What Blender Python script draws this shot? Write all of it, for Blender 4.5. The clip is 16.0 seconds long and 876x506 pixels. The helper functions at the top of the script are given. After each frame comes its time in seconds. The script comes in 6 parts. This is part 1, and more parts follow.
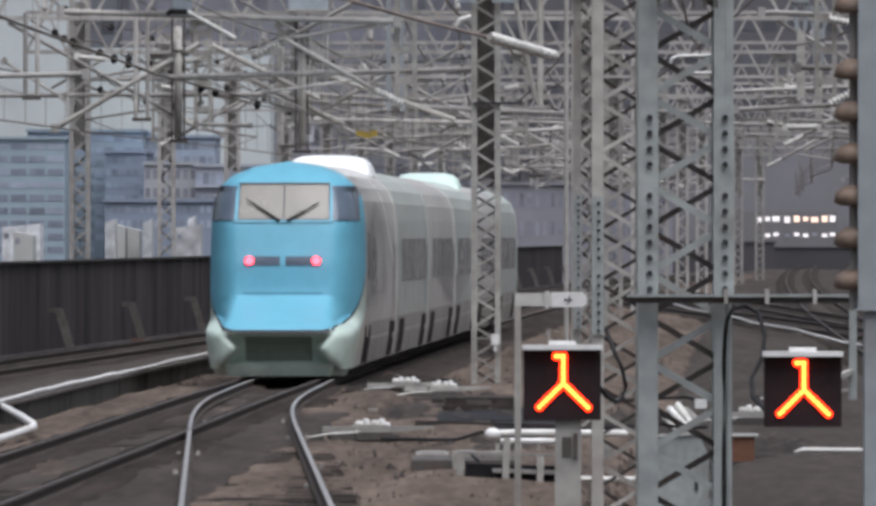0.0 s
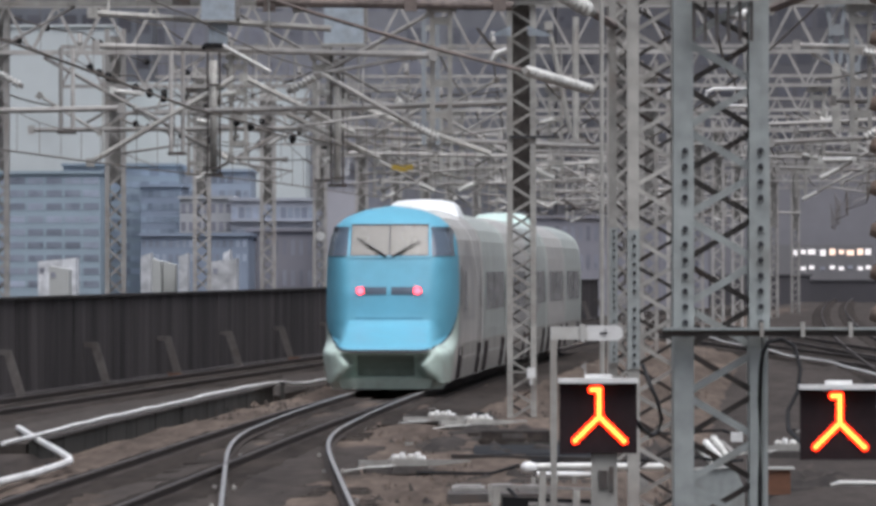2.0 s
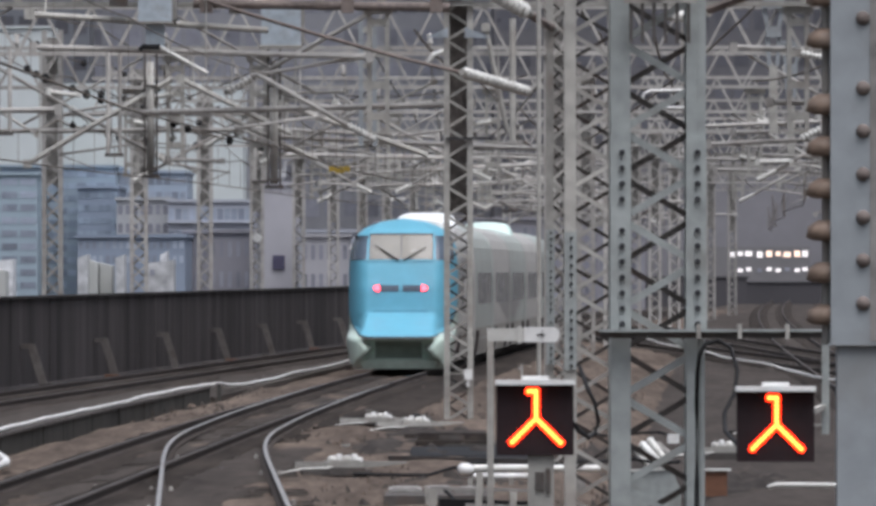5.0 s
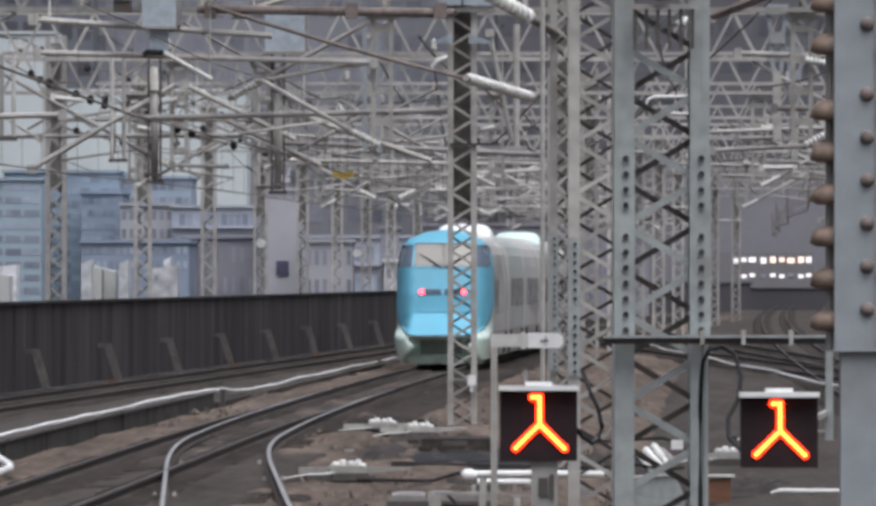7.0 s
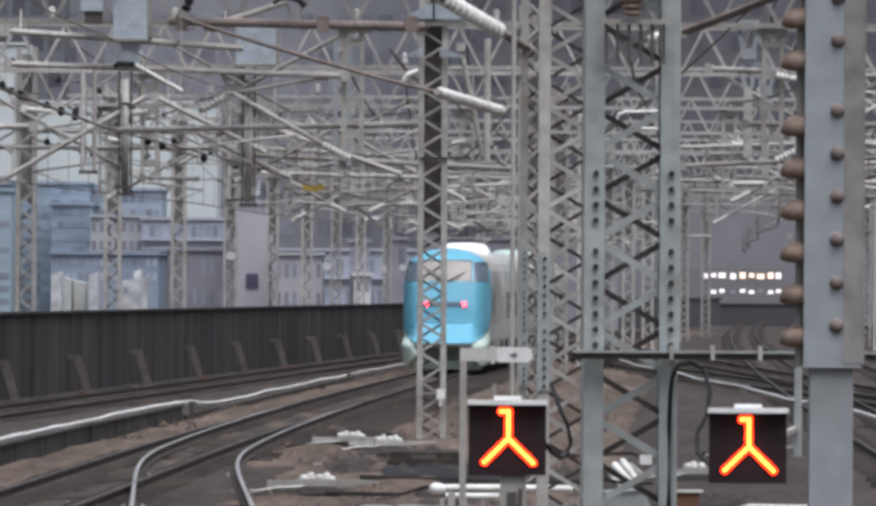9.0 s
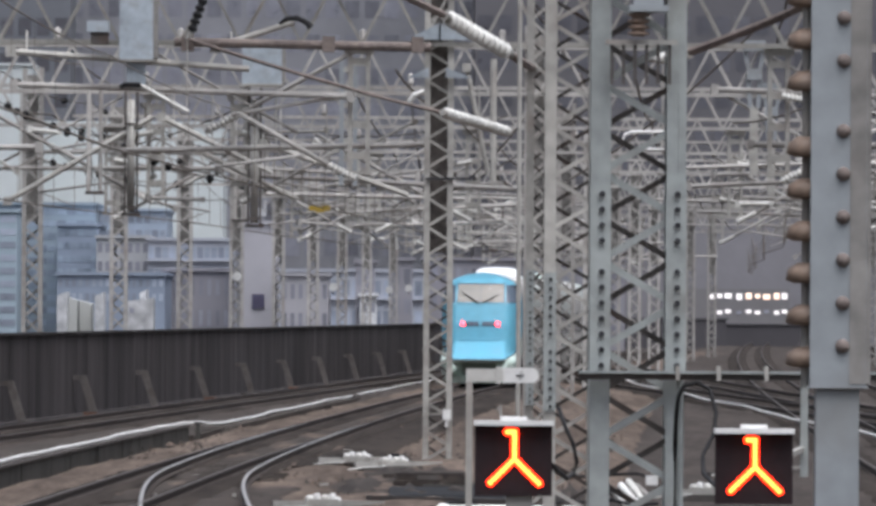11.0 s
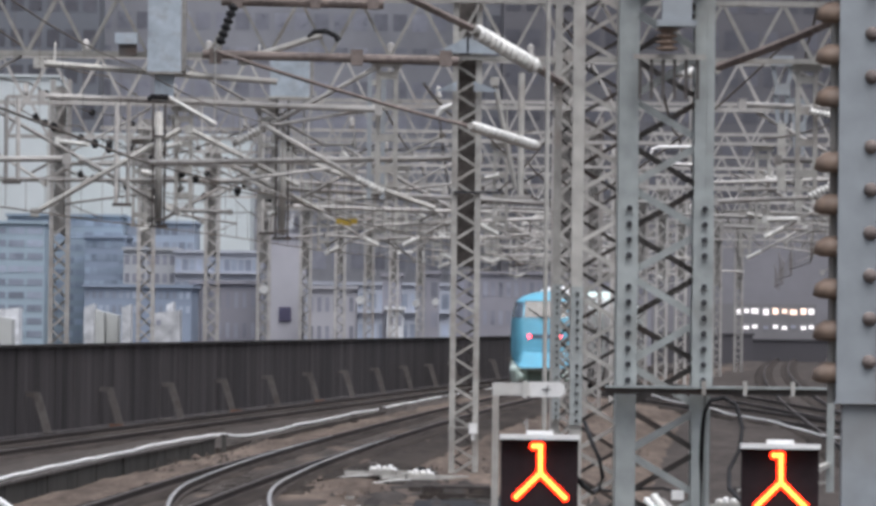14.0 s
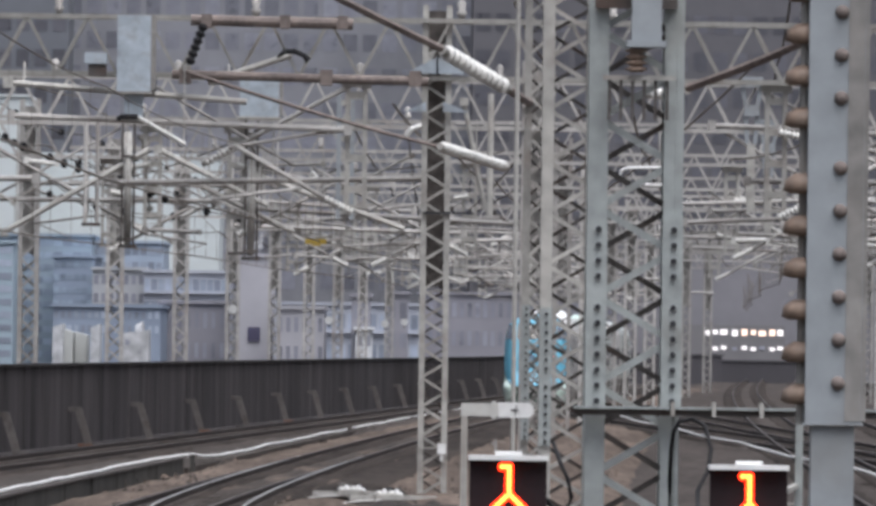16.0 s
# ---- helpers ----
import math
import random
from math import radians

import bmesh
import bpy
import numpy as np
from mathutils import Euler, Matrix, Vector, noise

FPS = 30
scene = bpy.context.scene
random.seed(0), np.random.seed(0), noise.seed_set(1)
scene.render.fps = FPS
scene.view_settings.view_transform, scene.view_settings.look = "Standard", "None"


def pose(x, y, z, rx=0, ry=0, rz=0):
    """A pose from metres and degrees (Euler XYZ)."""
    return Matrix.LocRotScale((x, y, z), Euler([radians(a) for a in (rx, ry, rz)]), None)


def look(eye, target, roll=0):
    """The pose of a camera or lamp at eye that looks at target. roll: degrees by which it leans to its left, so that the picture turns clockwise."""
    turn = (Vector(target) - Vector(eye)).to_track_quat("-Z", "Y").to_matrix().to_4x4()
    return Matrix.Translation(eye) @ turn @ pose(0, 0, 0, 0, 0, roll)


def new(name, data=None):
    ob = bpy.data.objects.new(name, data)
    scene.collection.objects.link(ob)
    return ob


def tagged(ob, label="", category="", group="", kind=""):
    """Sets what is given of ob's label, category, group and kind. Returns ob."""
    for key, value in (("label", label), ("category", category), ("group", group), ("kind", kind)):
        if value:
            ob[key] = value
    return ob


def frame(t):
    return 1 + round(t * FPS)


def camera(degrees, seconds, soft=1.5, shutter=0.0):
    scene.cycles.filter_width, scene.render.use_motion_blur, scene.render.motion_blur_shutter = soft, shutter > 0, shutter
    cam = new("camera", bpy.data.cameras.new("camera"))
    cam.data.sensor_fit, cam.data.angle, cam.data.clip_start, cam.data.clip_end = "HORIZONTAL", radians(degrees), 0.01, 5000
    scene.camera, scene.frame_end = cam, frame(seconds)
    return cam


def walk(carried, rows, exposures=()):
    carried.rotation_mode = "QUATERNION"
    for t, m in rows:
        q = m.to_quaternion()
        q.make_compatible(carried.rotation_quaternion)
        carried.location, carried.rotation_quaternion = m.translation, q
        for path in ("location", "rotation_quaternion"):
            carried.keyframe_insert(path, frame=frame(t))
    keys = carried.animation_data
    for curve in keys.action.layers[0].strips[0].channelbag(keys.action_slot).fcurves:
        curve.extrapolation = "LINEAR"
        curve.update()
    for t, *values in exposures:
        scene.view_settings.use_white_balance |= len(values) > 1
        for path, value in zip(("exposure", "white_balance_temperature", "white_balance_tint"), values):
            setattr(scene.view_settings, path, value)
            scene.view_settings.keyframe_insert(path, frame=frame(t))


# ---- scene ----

cam = camera(4.65, 16.0, soft=3.5)
EYE = (0.0, 0.0, 2.7)
# seconds, turn to the left, tilt up, lean: degrees of a camera held by hand at one spot
TURNS = [
    (0.0, 0.0, -0.0964, 0.0), (0.5, 0.0345, -0.0454, -0.03), (1.0, 0.002, -0.0419, -0.003),
    (1.5, 0.0711, 0.0462, -0.089), (2.0, 0.1892, 0.0825, -0.091), (2.5, 0.1517, 0.0461, -0.045),
    (3.0, 0.0627, 0.0824, -0.079), (3.5, -0.0692, 0.1332, -0.114), (6, -0.1583, 0.0674, -0.057),
    (6.5, -0.1481, 0.0797, -0.155), (7, -0.1259, 0.1209, -0.002), (7.5, -0.2997, 0.162, 0.136),
    (8, -0.3426, 0.1537, 0.132), (8.5, -0.3149, 0.1846, 0.311), (9, -0.2858, 0.1944, 0.349),
    (11.5, -0.2419, 0.3263, 0.34), (12.0, -0.2131, 0.3441, 0.512), (12.5, -0.0904, 0.3713, 0.509),
    (13.0, -0.1144, 0.3258, 0.551), (13.5, -0.2043, 0.4064, 0.592), (14.0, -0.1089, 0.3746, 0.63),
    (14.5, -0.0552, 0.3964, 0.52), (15.0, -0.1898, 0.431, 0.666), (15.5, -0.357, 0.481, 0.73),
    (16.0, -0.2719, 0.4853, 0.752)]
walk(cam, [(t, pose(*EYE, 90 + tilt, 0, turn) @ pose(0, 0, 0, 0, 0, lean)) for t, turn, tilt, lean in TURNS],
     [(0, 0.24, 6050, 12), (6, 0.35, 6050, 12), (16, 0.57, 6050, 12)])

# ---- light: bright overcast sky ----
world = bpy.data.worlds.new("overcast_sky")
scene.world = world
world.use_nodes = True
wn = world.node_tree.nodes
sky = wn.new("ShaderNodeTexSky")
sky.sky_type, sky.sun_disc = "NISHITA", False
sky.sun_elevation, sky.sun_rotation = radians(70), radians(156)
sky.dust_density, sky.air_density = 7.0, 1.0
grey = wn.new("ShaderNodeHueSaturation")
grey.inputs["Saturation"].default_value = 0.5
world.node_tree.links.new(sky.outputs["Color"], grey.inputs["Color"])
world.node_tree.links.new(grey.outputs["Color"], wn["Background"].inputs["Color"])
wn["Background"].inputs["Strength"].default_value = 0.09
sun_data = bpy.data.lights.new("sun", "SUN")
sun_data.energy, sun_data.angle, sun_data.color = 2.1, radians(60), (1.0, 0.98, 0.96)
sun = new("sun", sun_data)
sun.matrix_basis = look((16, -36, 120), (0, 0, 0))


# ---- materials ----
def material(name, colour, rough=0.6, metal=0.0, vary=0.25, grain=8.0, blotch=0.6, bump=0.15,
             stain=None, stain_amount=0.35, per_object=0.0, streak=1.0, coat=0.0, along=1.0):
    """A surface with fine grain, broad blotches and stains, in metres."""
    m = bpy.data.materials.new(name)
    m.use_nodes = True
    n, link = m.node_tree.nodes, m.node_tree.links.new
    p = n["Principled BSDF"]
    p.inputs["Metallic"].default_value = metal
    p.inputs["Coat Weight"].default_value = coat
    where = n.new("ShaderNodeNewGeometry")
    stretch = n.new("ShaderNodeVectorMath")
    stretch.operation = "MULTIPLY"
    stretch.inputs[1].default_value = (1, 1 / along, 1 / streak)
    link(where.outputs["Position"], stretch.inputs[0])
    fine, broad = n.new("ShaderNodeTexNoise"), n.new("ShaderNodeTexNoise")
    for tex, scale, detail in ((fine, grain, 6.0), (broad, blotch, 4.0)):
        tex.inputs["Scale"].default_value, tex.inputs["Detail"].default_value = scale, detail
        link(stretch.outputs[0], tex.inputs["Vector"])
    both = n.new("ShaderNodeMath")
    both.operation = "ADD"
    link(fine.outputs["Fac"], both.inputs[0])
    link(broad.outputs["Fac"], both.inputs[1])
    spread = n.new("ShaderNodeMapRange")
    spread.inputs["From Min"].default_value, spread.inputs["From Max"].default_value = 0.65, 1.35
    spread.inputs["To Min"].default_value, spread.inputs["To Max"].default_value = 1 - vary, 1 + vary
    link(both.outputs[0], spread.inputs["Value"])
    tone = n.new("ShaderNodeVectorMath")
    tone.operation = "SCALE"
    tone.inputs[0].default_value = colour
    link(spread.outputs[0], tone.inputs["Scale"])
    last = tone.outputs[0]
    if per_object:
        info, rng = n.new("ShaderNodeObjectInfo"), n.new("ShaderNodeMapRange")
        rng.inputs["To Min"].default_value, rng.inputs["To Max"].default_value = 1 - per_object, 1 + per_object
        link(info.outputs["Random"], rng.inputs["Value"])
        more = n.new("ShaderNodeVectorMath")
        more.operation = "SCALE"
        link(last, more.inputs[0])
        link(rng.outputs[0], more.inputs["Scale"])
        last = more.outputs[0]
    if stain:
        patch, ramp, mix = n.new("ShaderNodeTexNoise"), n.new("ShaderNodeMapRange"), n.new("ShaderNodeMix")
        patch.inputs["Scale"].default_value, patch.inputs["Detail"].default_value = blotch * 2.7, 5.0
        link(stretch.outputs[0], patch.inputs["Vector"])
        ramp.inputs["From Min"].default_value, ramp.inputs["From Max"].default_value = 0.52, 0.72
        ramp.inputs["To Max"].default_value = stain_amount
        link(patch.outputs["Fac"], ramp.inputs["Value"])
        mix.data_type = "RGBA"
        link(ramp.outputs[0], mix.inputs[0])
        link(last, mix.inputs[6])
        mix.inputs[7].default_value = (*stain, 1)
        last = mix.outputs[2]
    link(last, p.inputs["Base Color"])
    shine = n.new("ShaderNodeMapRange")
    shine.inputs["To Min"].default_value, shine.inputs["To Max"].default_value = max(0.03, rough - 0.1), min(1, rough + 0.1)
    link(fine.outputs["Fac"], shine.inputs["Value"])
    link(shine.outputs[0], p.inputs["Roughness"])
    if bump:
        b = n.new("ShaderNodeBump")
        b.inputs["Strength"].default_value, b.inputs["Distance"].default_value = bump, 0.02
        link(fine.outputs["Fac"], b.inputs["Height"])
        link(b.outputs["Normal"], p.inputs["Normal"])
    return m


def glowing(name, colour, strength):
    m = bpy.data.materials.new(name)
    m.use_nodes = True
    p = m.node_tree.nodes["Principled BSDF"]
    p.inputs["Base Color"].default_value = (*[0.5 * c for c in colour], 1)
    p.inputs["Emission Color"].default_value = (*colour, 1)
    p.inputs["Emission Strength"].default_value = strength
    return m


RUST = (0.12, 0.055, 0.03)
STEEL = material("galvanised_steel", (0.36, 0.35, 0.32), 0.6, 0.15, 0.3, 6, 0.5, 0.1, RUST, 0.35, 0.22)
# Far steel is paler than STEEL, distance haze mixed into the colour; rust stays
STEEL_FAR = material("hazed_weathered_steel", (0.40, 0.385, 0.36), 0.7, 0.1, 0.3, 4, 0.4, 0.05, RUST, 0.3, 0.28)
PAINTED = material("grey_green_paint", (0.315, 0.34, 0.33), 0.5, 0.0, 0.24, 9, 1.4, 0.1, (0.2, 0.18, 0.15), 0.35, 0.06)
PALE_GREY = material("pale_blue_grey_paint", (0.288, 0.312, 0.326), 0.55, 0.0, 0.16, 8, 0.9, 0.1, (0.186, 0.177, 0.158), 0.4)
ORANGE = material("faded_orange_plastic", (0.165, 0.075, 0.041), 0.7, 0, 0.25, 10, 2, 0.1)
PALE_BLUE = material("pale_blue_paint", (0.37, 0.42, 0.46), 0.55, 0.0, 0.25, 5, 1.6, 0.1, (0.24, 0.23, 0.22), 0.5, 0.1)
RUSTY = material("rusted_pipe", (0.17, 0.14, 0.125), 0.85, 0.0, 0.35, 12, 1.5, 0.3, (0.25, 0.2, 0.17), 0.5)
BROWN = material("brown_glazed_porcelain", (0.21, 0.15, 0.11), 0.6, 0.0, 0.3, 20, 3, 0.05, (0.2, 0.17, 0.15), 0.4)
PORCELAIN = material("white_porcelain", (0.607, 0.603, 0.566), 0.35, 0.0, 0.15, 12, 2, 0.05, (0.322, 0.276, 0.230), 0.35, 0.1)
DARK_METAL = material("dark_metal", (0.035, 0.035, 0.04), 0.6, 0.3, 0.3, 15, 2, 0.1)
CABLE = material("black_rubber", (0.018, 0.018, 0.019), 0.7, 0.0, 0.2, 30, 4, 0.1)
WIRE = material("aged_copper_wire", (0.13, 0.11, 0.09), 0.6, 0.3, 0.25, 6, 0.3, 0.0, None, 0, 0.3)
CABLE.node_tree.nodes["Principled BSDF"].inputs["Specular IOR Level"].default_value = 0.2
BALLAST = material("brown_ballast", (0.110, 0.086, 0.070), 0.95, 0, 0.6, 6, 0.8, 0.5, (0.063, 0.050, 0.042), 0.8, along=14)
# Dark rusted steel; on rear and inner lacing its darkness stands for shade
LACING = material("rusted_and_shaded_steel", (0.083, 0.075, 0.069), 0.8, 0.1, 0.3, 10, 1.0, 0.1, RUST, 0.4)
RUST_DARK = material("dark_rusted_steel", (0.098, 0.086, 0.078), 0.85, 0.1, 0.5, 6, 1.6, 0.1, (0.230, 0.207, 0.184), 0.6)
RUST_GREY = material("rust_grey_steel", (0.25, 0.24, 0.225), 0.8, 0.1, 0.4, 8, 1.0, 0.1, (0.26, 0.24, 0.22), 0.5)
OILY = material("oily_track_bed", (0.036, 0.030, 0.026), 0.95, 0, 0.55, 5, 0.5, 0.5, (0.066, 0.054, 0.046), 0.6, along=12)
GREY_BALLAST = material("grey_brown_ballast", (0.055, 0.047, 0.042), 0.95, 0, 0.45, 5, 0.5, 0.5, (0.085, 0.071, 0.062), 0.6, along=10)
for m in (BALLAST, OILY, GREY_BALLAST):
    m.node_tree.nodes["Principled BSDF"].inputs["Specular IOR Level"].default_value = 0.08
YELLOW = material("faded_yellow_paint", (0.385, 0.266, 0.035), 0.6, 0, 0.15, 8, 1, 0.0)
SPOIL = material("dark_spoil", (0.041, 0.036, 0.033), 0.95, 0, 0.55, 6, 1.6, 0.5, (0.092, 0.076, 0.066), 0.8, along=6)
DECK = material("dusty_concrete_deck", (0.062, 0.054, 0.048), 0.9, 0, 0.45, 5, 0.5, 0.3, (0.05, 0.044, 0.039), 0.6, along=14)
for m in (SPOIL, DECK):
    m.node_tree.nodes["Principled BSDF"].inputs["Specular IOR Level"].default_value = 0.08
SLEEPER = material("stained_concrete_sleeper", (0.050, 0.043, 0.038), 0.9, 0, 0.3, 8, 1, 0.3, (0.036, 0.027, 0.021), 0.6, 0.2)
RAIL_RUST = material("rusted_rail", (0.055, 0.042, 0.035), 0.8, 0.2, 0.25, 14, 1, 0.2)
RAIL_SHINE = material("polished_rail_head", (0.62, 0.60, 0.57), 0.36, 0.8, 0.35, 20, 2.5, 0.0)
RAIL_DULL = material("dull_rail_head", (0.10, 0.085, 0.075), 0.5, 0.5, 0.2, 20, 1, 0.0)
PARAPET = material("sooty_concrete", (0.062, 0.055, 0.055), 0.9, 0, 0.75, 3.6, 0.5, 0.3, (0.049, 0.044, 0.044), 0.7, 0.14, 12)
COPING = material("weathered_coping", (0.050, 0.046, 0.045), 0.9, 0, 0.3, 5, 0.8, 0.2, (0.040, 0.036, 0.032), 0.5)
BRACE = material("stained_concrete_brace", (0.125, 0.114, 0.108), 0.9, 0, 0.3, 6, 1, 0.2, (0.072, 0.057, 0.049), 0.5, 0.15)
KERB = material("grey_concrete_kerb", (0.062, 0.060, 0.055), 0.9, 0, 0.4, 4, 1.2, 0.2, (0.044, 0.041, 0.037), 0.6, 0.1, 6)
for m in (SLEEPER, PARAPET, COPING, BRACE, KERB):
    m.node_tree.nodes["Principled BSDF"].inputs["Specular IOR Level"].default_value = 0.15
WHITE = material("worn_white_paint", (0.72, 0.72, 0.70), 0.6, 0, 0.16, 10, 1.2, 0.1, (0.35, 0.32, 0.28), 0.5)
BLUE = material("sky_blue_paint", (0.124, 0.380, 0.506), 0.5, 0.0, 0.10, 3, 0.5, 0.0, None, 0, 0, 1, 0.0)
# Green-grey darkened to paint in the shadow of the coupler recess
RECESS = material("shaded_green_grey_paint", (0.20, 0.235, 0.20), 0.6, 0, 0.2, 4, 0.8, 0.0)
SEAFOAM = material("pale_green_paint", (0.56, 0.68, 0.60), 0.35, 0, 0.12, 4, 0.8, 0.0, (0.28, 0.30, 0.25), 0.5, 0, 1, 0.3)
SILVER = material("silver_grey_paint", (0.650, 0.638, 0.605), 0.35, 0.1, 0.14, 3, 0.6, 0.0, (0.246, 0.235, 0.213), 0.5, 0, 1, 0.3)
SILVER_GREEN = material("silver_green_paint", (0.571, 0.622, 0.582), 0.35, 0.1, 0.12, 3, 0.6, 0.0, (0.246, 0.246, 0.224), 0.5, 0, 1, 0.3)
ROOF_WHITE = material("white_roof_paint", (0.82, 0.84, 0.84), 0.4, 0, 0.06, 4, 0.8, 0.0)
ROOF_GREEN = material("pale_mint_roof_paint", (0.60, 0.76, 0.70), 0.4, 0, 0.08, 4, 0.8, 0.0)
DEEP_BLUE = material("deep_blue_seam", (0.04, 0.19, 0.29), 0.5, 0, 0.1, 4, 0.8, 0.0)
GLASS = material("dark_tinted_glass", (0.090, 0.117, 0.153), 0.12, 0, 0.2, 2, 0.6, 0.0)
# Light grey base puts the reflected sky into the side windows' colour
SIDE_GLASS = material("sky_grey_train_glass", (0.312, 0.312, 0.312), 0.25, 0, 0.2, 2, 0.6, 0.0)
WINDSCREEN = material("sunlit_windscreen_glass", (0.116, 0.105, 0.082), 0.25, 0, 0.2, 1.5, 0.8, 0.0, None, 0, 0, 1, 0.25)
SWEEP = material("dark_grey_livery_paint", (0.312, 0.306, 0.300), 0.4, 0, 0.15, 3, 0.6, 0.0)
# Stained silver, darker and browner to paint in the ground's reflection
LOWER_SILVER = material("reflected_ground_silver_paint", (0.33, 0.315, 0.285), 0.6, 0.05, 0.25, 3, 0.6, 0.0, (0.16, 0.145, 0.125), 0.6)
PALE_SWEEP = material("pale_highlight_paint", (0.80, 0.79, 0.77), 0.35, 0, 0.08, 3, 0.6, 0.0)
# The reddish lift in this black stands for glare from the amber lamps
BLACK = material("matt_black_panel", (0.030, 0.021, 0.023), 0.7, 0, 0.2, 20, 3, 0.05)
BLACK.node_tree.nodes["Principled BSDF"].inputs["Specular IOR Level"].default_value = 0.12
LED = glowing("amber_led", (1.0, 0.026, 0.0015), 4.5)
LED_CORE = glowing("amber_led_core", (1.0, 0.36, 0.045), 3.4)
TAIL_RED = glowing("red_tail_light", (1.0, 0.05, 0.07), 7.0)
LAMP_WHITE = glowing("lit_white_window", (1.0, 0.93, 0.9), 0.75)
LAMP_WARM = glowing("lit_warm_window", (1.0, 0.72, 0.55), 1.1)


# ---- mesh code ----
class Form:
    """Corners and faces of one mesh in the making."""

    def __init__(self):
        self.v, self.f = [], []

    def add(self, verts, faces):
        o = len(self.v)
        self.v += [tuple(p) for p in verts]
        self.f += [tuple(i + o for i in f) for f in faces]
        return self

    def box(self, x0, x1, y0, y1, z0, z1):
        return self.add([(x, y, z) for z in (z0, z1) for y in (y0, y1) for x in (x0, x1)],
                        [(0, 2, 3, 1), (4, 5, 7, 6), (0, 1, 5, 4), (2, 6, 7, 3), (0, 4, 6, 2), (1, 3, 7, 5)])

    def bar(self, p, q, w, h=None):
        """A square-edged bar from p to q, w wide and h high."""
        p, q, h = Vector(p), Vector(q), h or w
        a = (q - p).normalized()
        side = a.cross(Vector((0, 0, 1)))
        side = side.normalized() if side.length > 1e-4 else Vector((1, 0, 0))
        up = side.cross(a)
        ring = [side * (w / 2 * i) + up * (h / 2 * j) for i, j in ((-1, -1), (1, -1), (1, 1), (-1, 1))]
        return self.add([p + r for r in ring] + [q + r for r in ring],
                        [(0, 1, 5, 4), (1, 2, 6, 5), (2, 3, 7, 6), (3, 0, 4, 7), (3, 2, 1, 0), (4, 5, 6, 7)])

    def tube(self, points, radii, n=8):
        """A round tube through the points; radii: one, or one for each point."""
        pts = [Vector(p) for p in points]
        radii = radii if isinstance(radii, (list, tuple)) else [radii] * len(pts)
        verts, faces = [], []
        for i, p in enumerate(pts):
            a = (pts[min(i + 1, len(pts) - 1)] - pts[max(i - 1, 0)]).normalized()
            side = a.cross(Vector((0, 0, 1)))
            side = side.normalized() if side.length > 1e-3 else Vector((1, 0, 0))
            up = side.cross(a)
            verts += [p + (side * math.cos(k * 2 * math.pi / n) + up * math.sin(k * 2 * math.pi / n)) * radii[i] for k in range(n)]
        for i in range(len(pts) - 1):
            faces += [(i * n + k, i * n + (k + 1) % n, (i + 1) * n + (k + 1) % n, (i + 1) * n + k) for k in range(n)]
        faces += [tuple(range(n - 1, -1, -1)), tuple(range((len(pts) - 1) * n, len(pts) * n))]
        return self.add(verts, faces)

    def ribbed(self, p, q, core, rib, count, n=10):
        """An insulator: sheds along a core from p to q."""
        p, q = Vector(p), Vector(q)
        pts, radii = [p], [core]
        for i in range(count):
            for k, r in ((0.15, core), (0.35, rib), (0.65, rib * 0.92), (0.8, core)):
                pts.append(p.lerp(q, (i + k) / count))
                radii.append(r)
        return self.tube(pts + [q], radii + [core], n)

    def mesh(self, name, mat, smooth=False):
        me = bpy.data.meshes.new(name)
        me.from_pydata(self.v, [], self.f)
        me.materials.append(mat)
        if smooth:
            me.polygons.foreach_set("use_smooth", [True] * len(me.polygons))
        me.update()
        return me


def thing(name, m, label, category, group="", kind=""):
    ob = new(name)
    ob.matrix_basis = m
    return tagged(ob, label, category, group, kind)


def part(name, form, mat, parent, label="", smooth=False, m=None):
    """One mesh object under a thing or a part; form may be a finished mesh to share."""
    me = form.mesh(name, mat, smooth) if isinstance(form, Form) else form
    ob = new(name, me)
    ob.parent = parent
    if m is not None:
        ob.matrix_basis = m
    return tagged(ob, label) if label else ob


def solid(name, form, mat, label, category, m=None, group="", kind="", smooth=False):
    """A thing of one mesh."""
    ob = new(name, form.mesh(name, mat, smooth))
    if m is not None:
        ob.matrix_basis = m
    return tagged(ob, label, category, group, kind)


# ---- the lie of the land: x of each line at the distance y ----
def main_x(y):
    return 0.06 + 0.0322 * (y - 300) + 0.000026 * (y - 300) ** 2 - 0.12 * math.exp(-((y - 195) / 35) ** 2)


def branch_x(y):
    """The diverging track swings in from the station and joins the main one."""
    if y < 150:
        return -1.80 - 0.021 * (y - 107)
    if y < 185:
        k = (y - 150) / 35
        return ((2 * k**3 - 3 * k**2 + 1) * -2.703 + (k**3 - 2 * k**2 + k) * 35 * -0.021
                + (3 * k**2 - 2 * k**3) * (main_x(185) + 0.42) + (k**3 - k**2) * 35 * 0.0157)
    return main_x(y) + 0.42 * max(0, 1 - (y - 185) / 80) ** 2


def left_x(y):
    return parapet_x(y) + 2.35


def parapet_x(y):
    return -9.9 + (y - 258) * 0.046


def right_x(k):
    return lambda y: 5.6 + 4.3 * k + 0.017 * y + 0.000012 * y * y


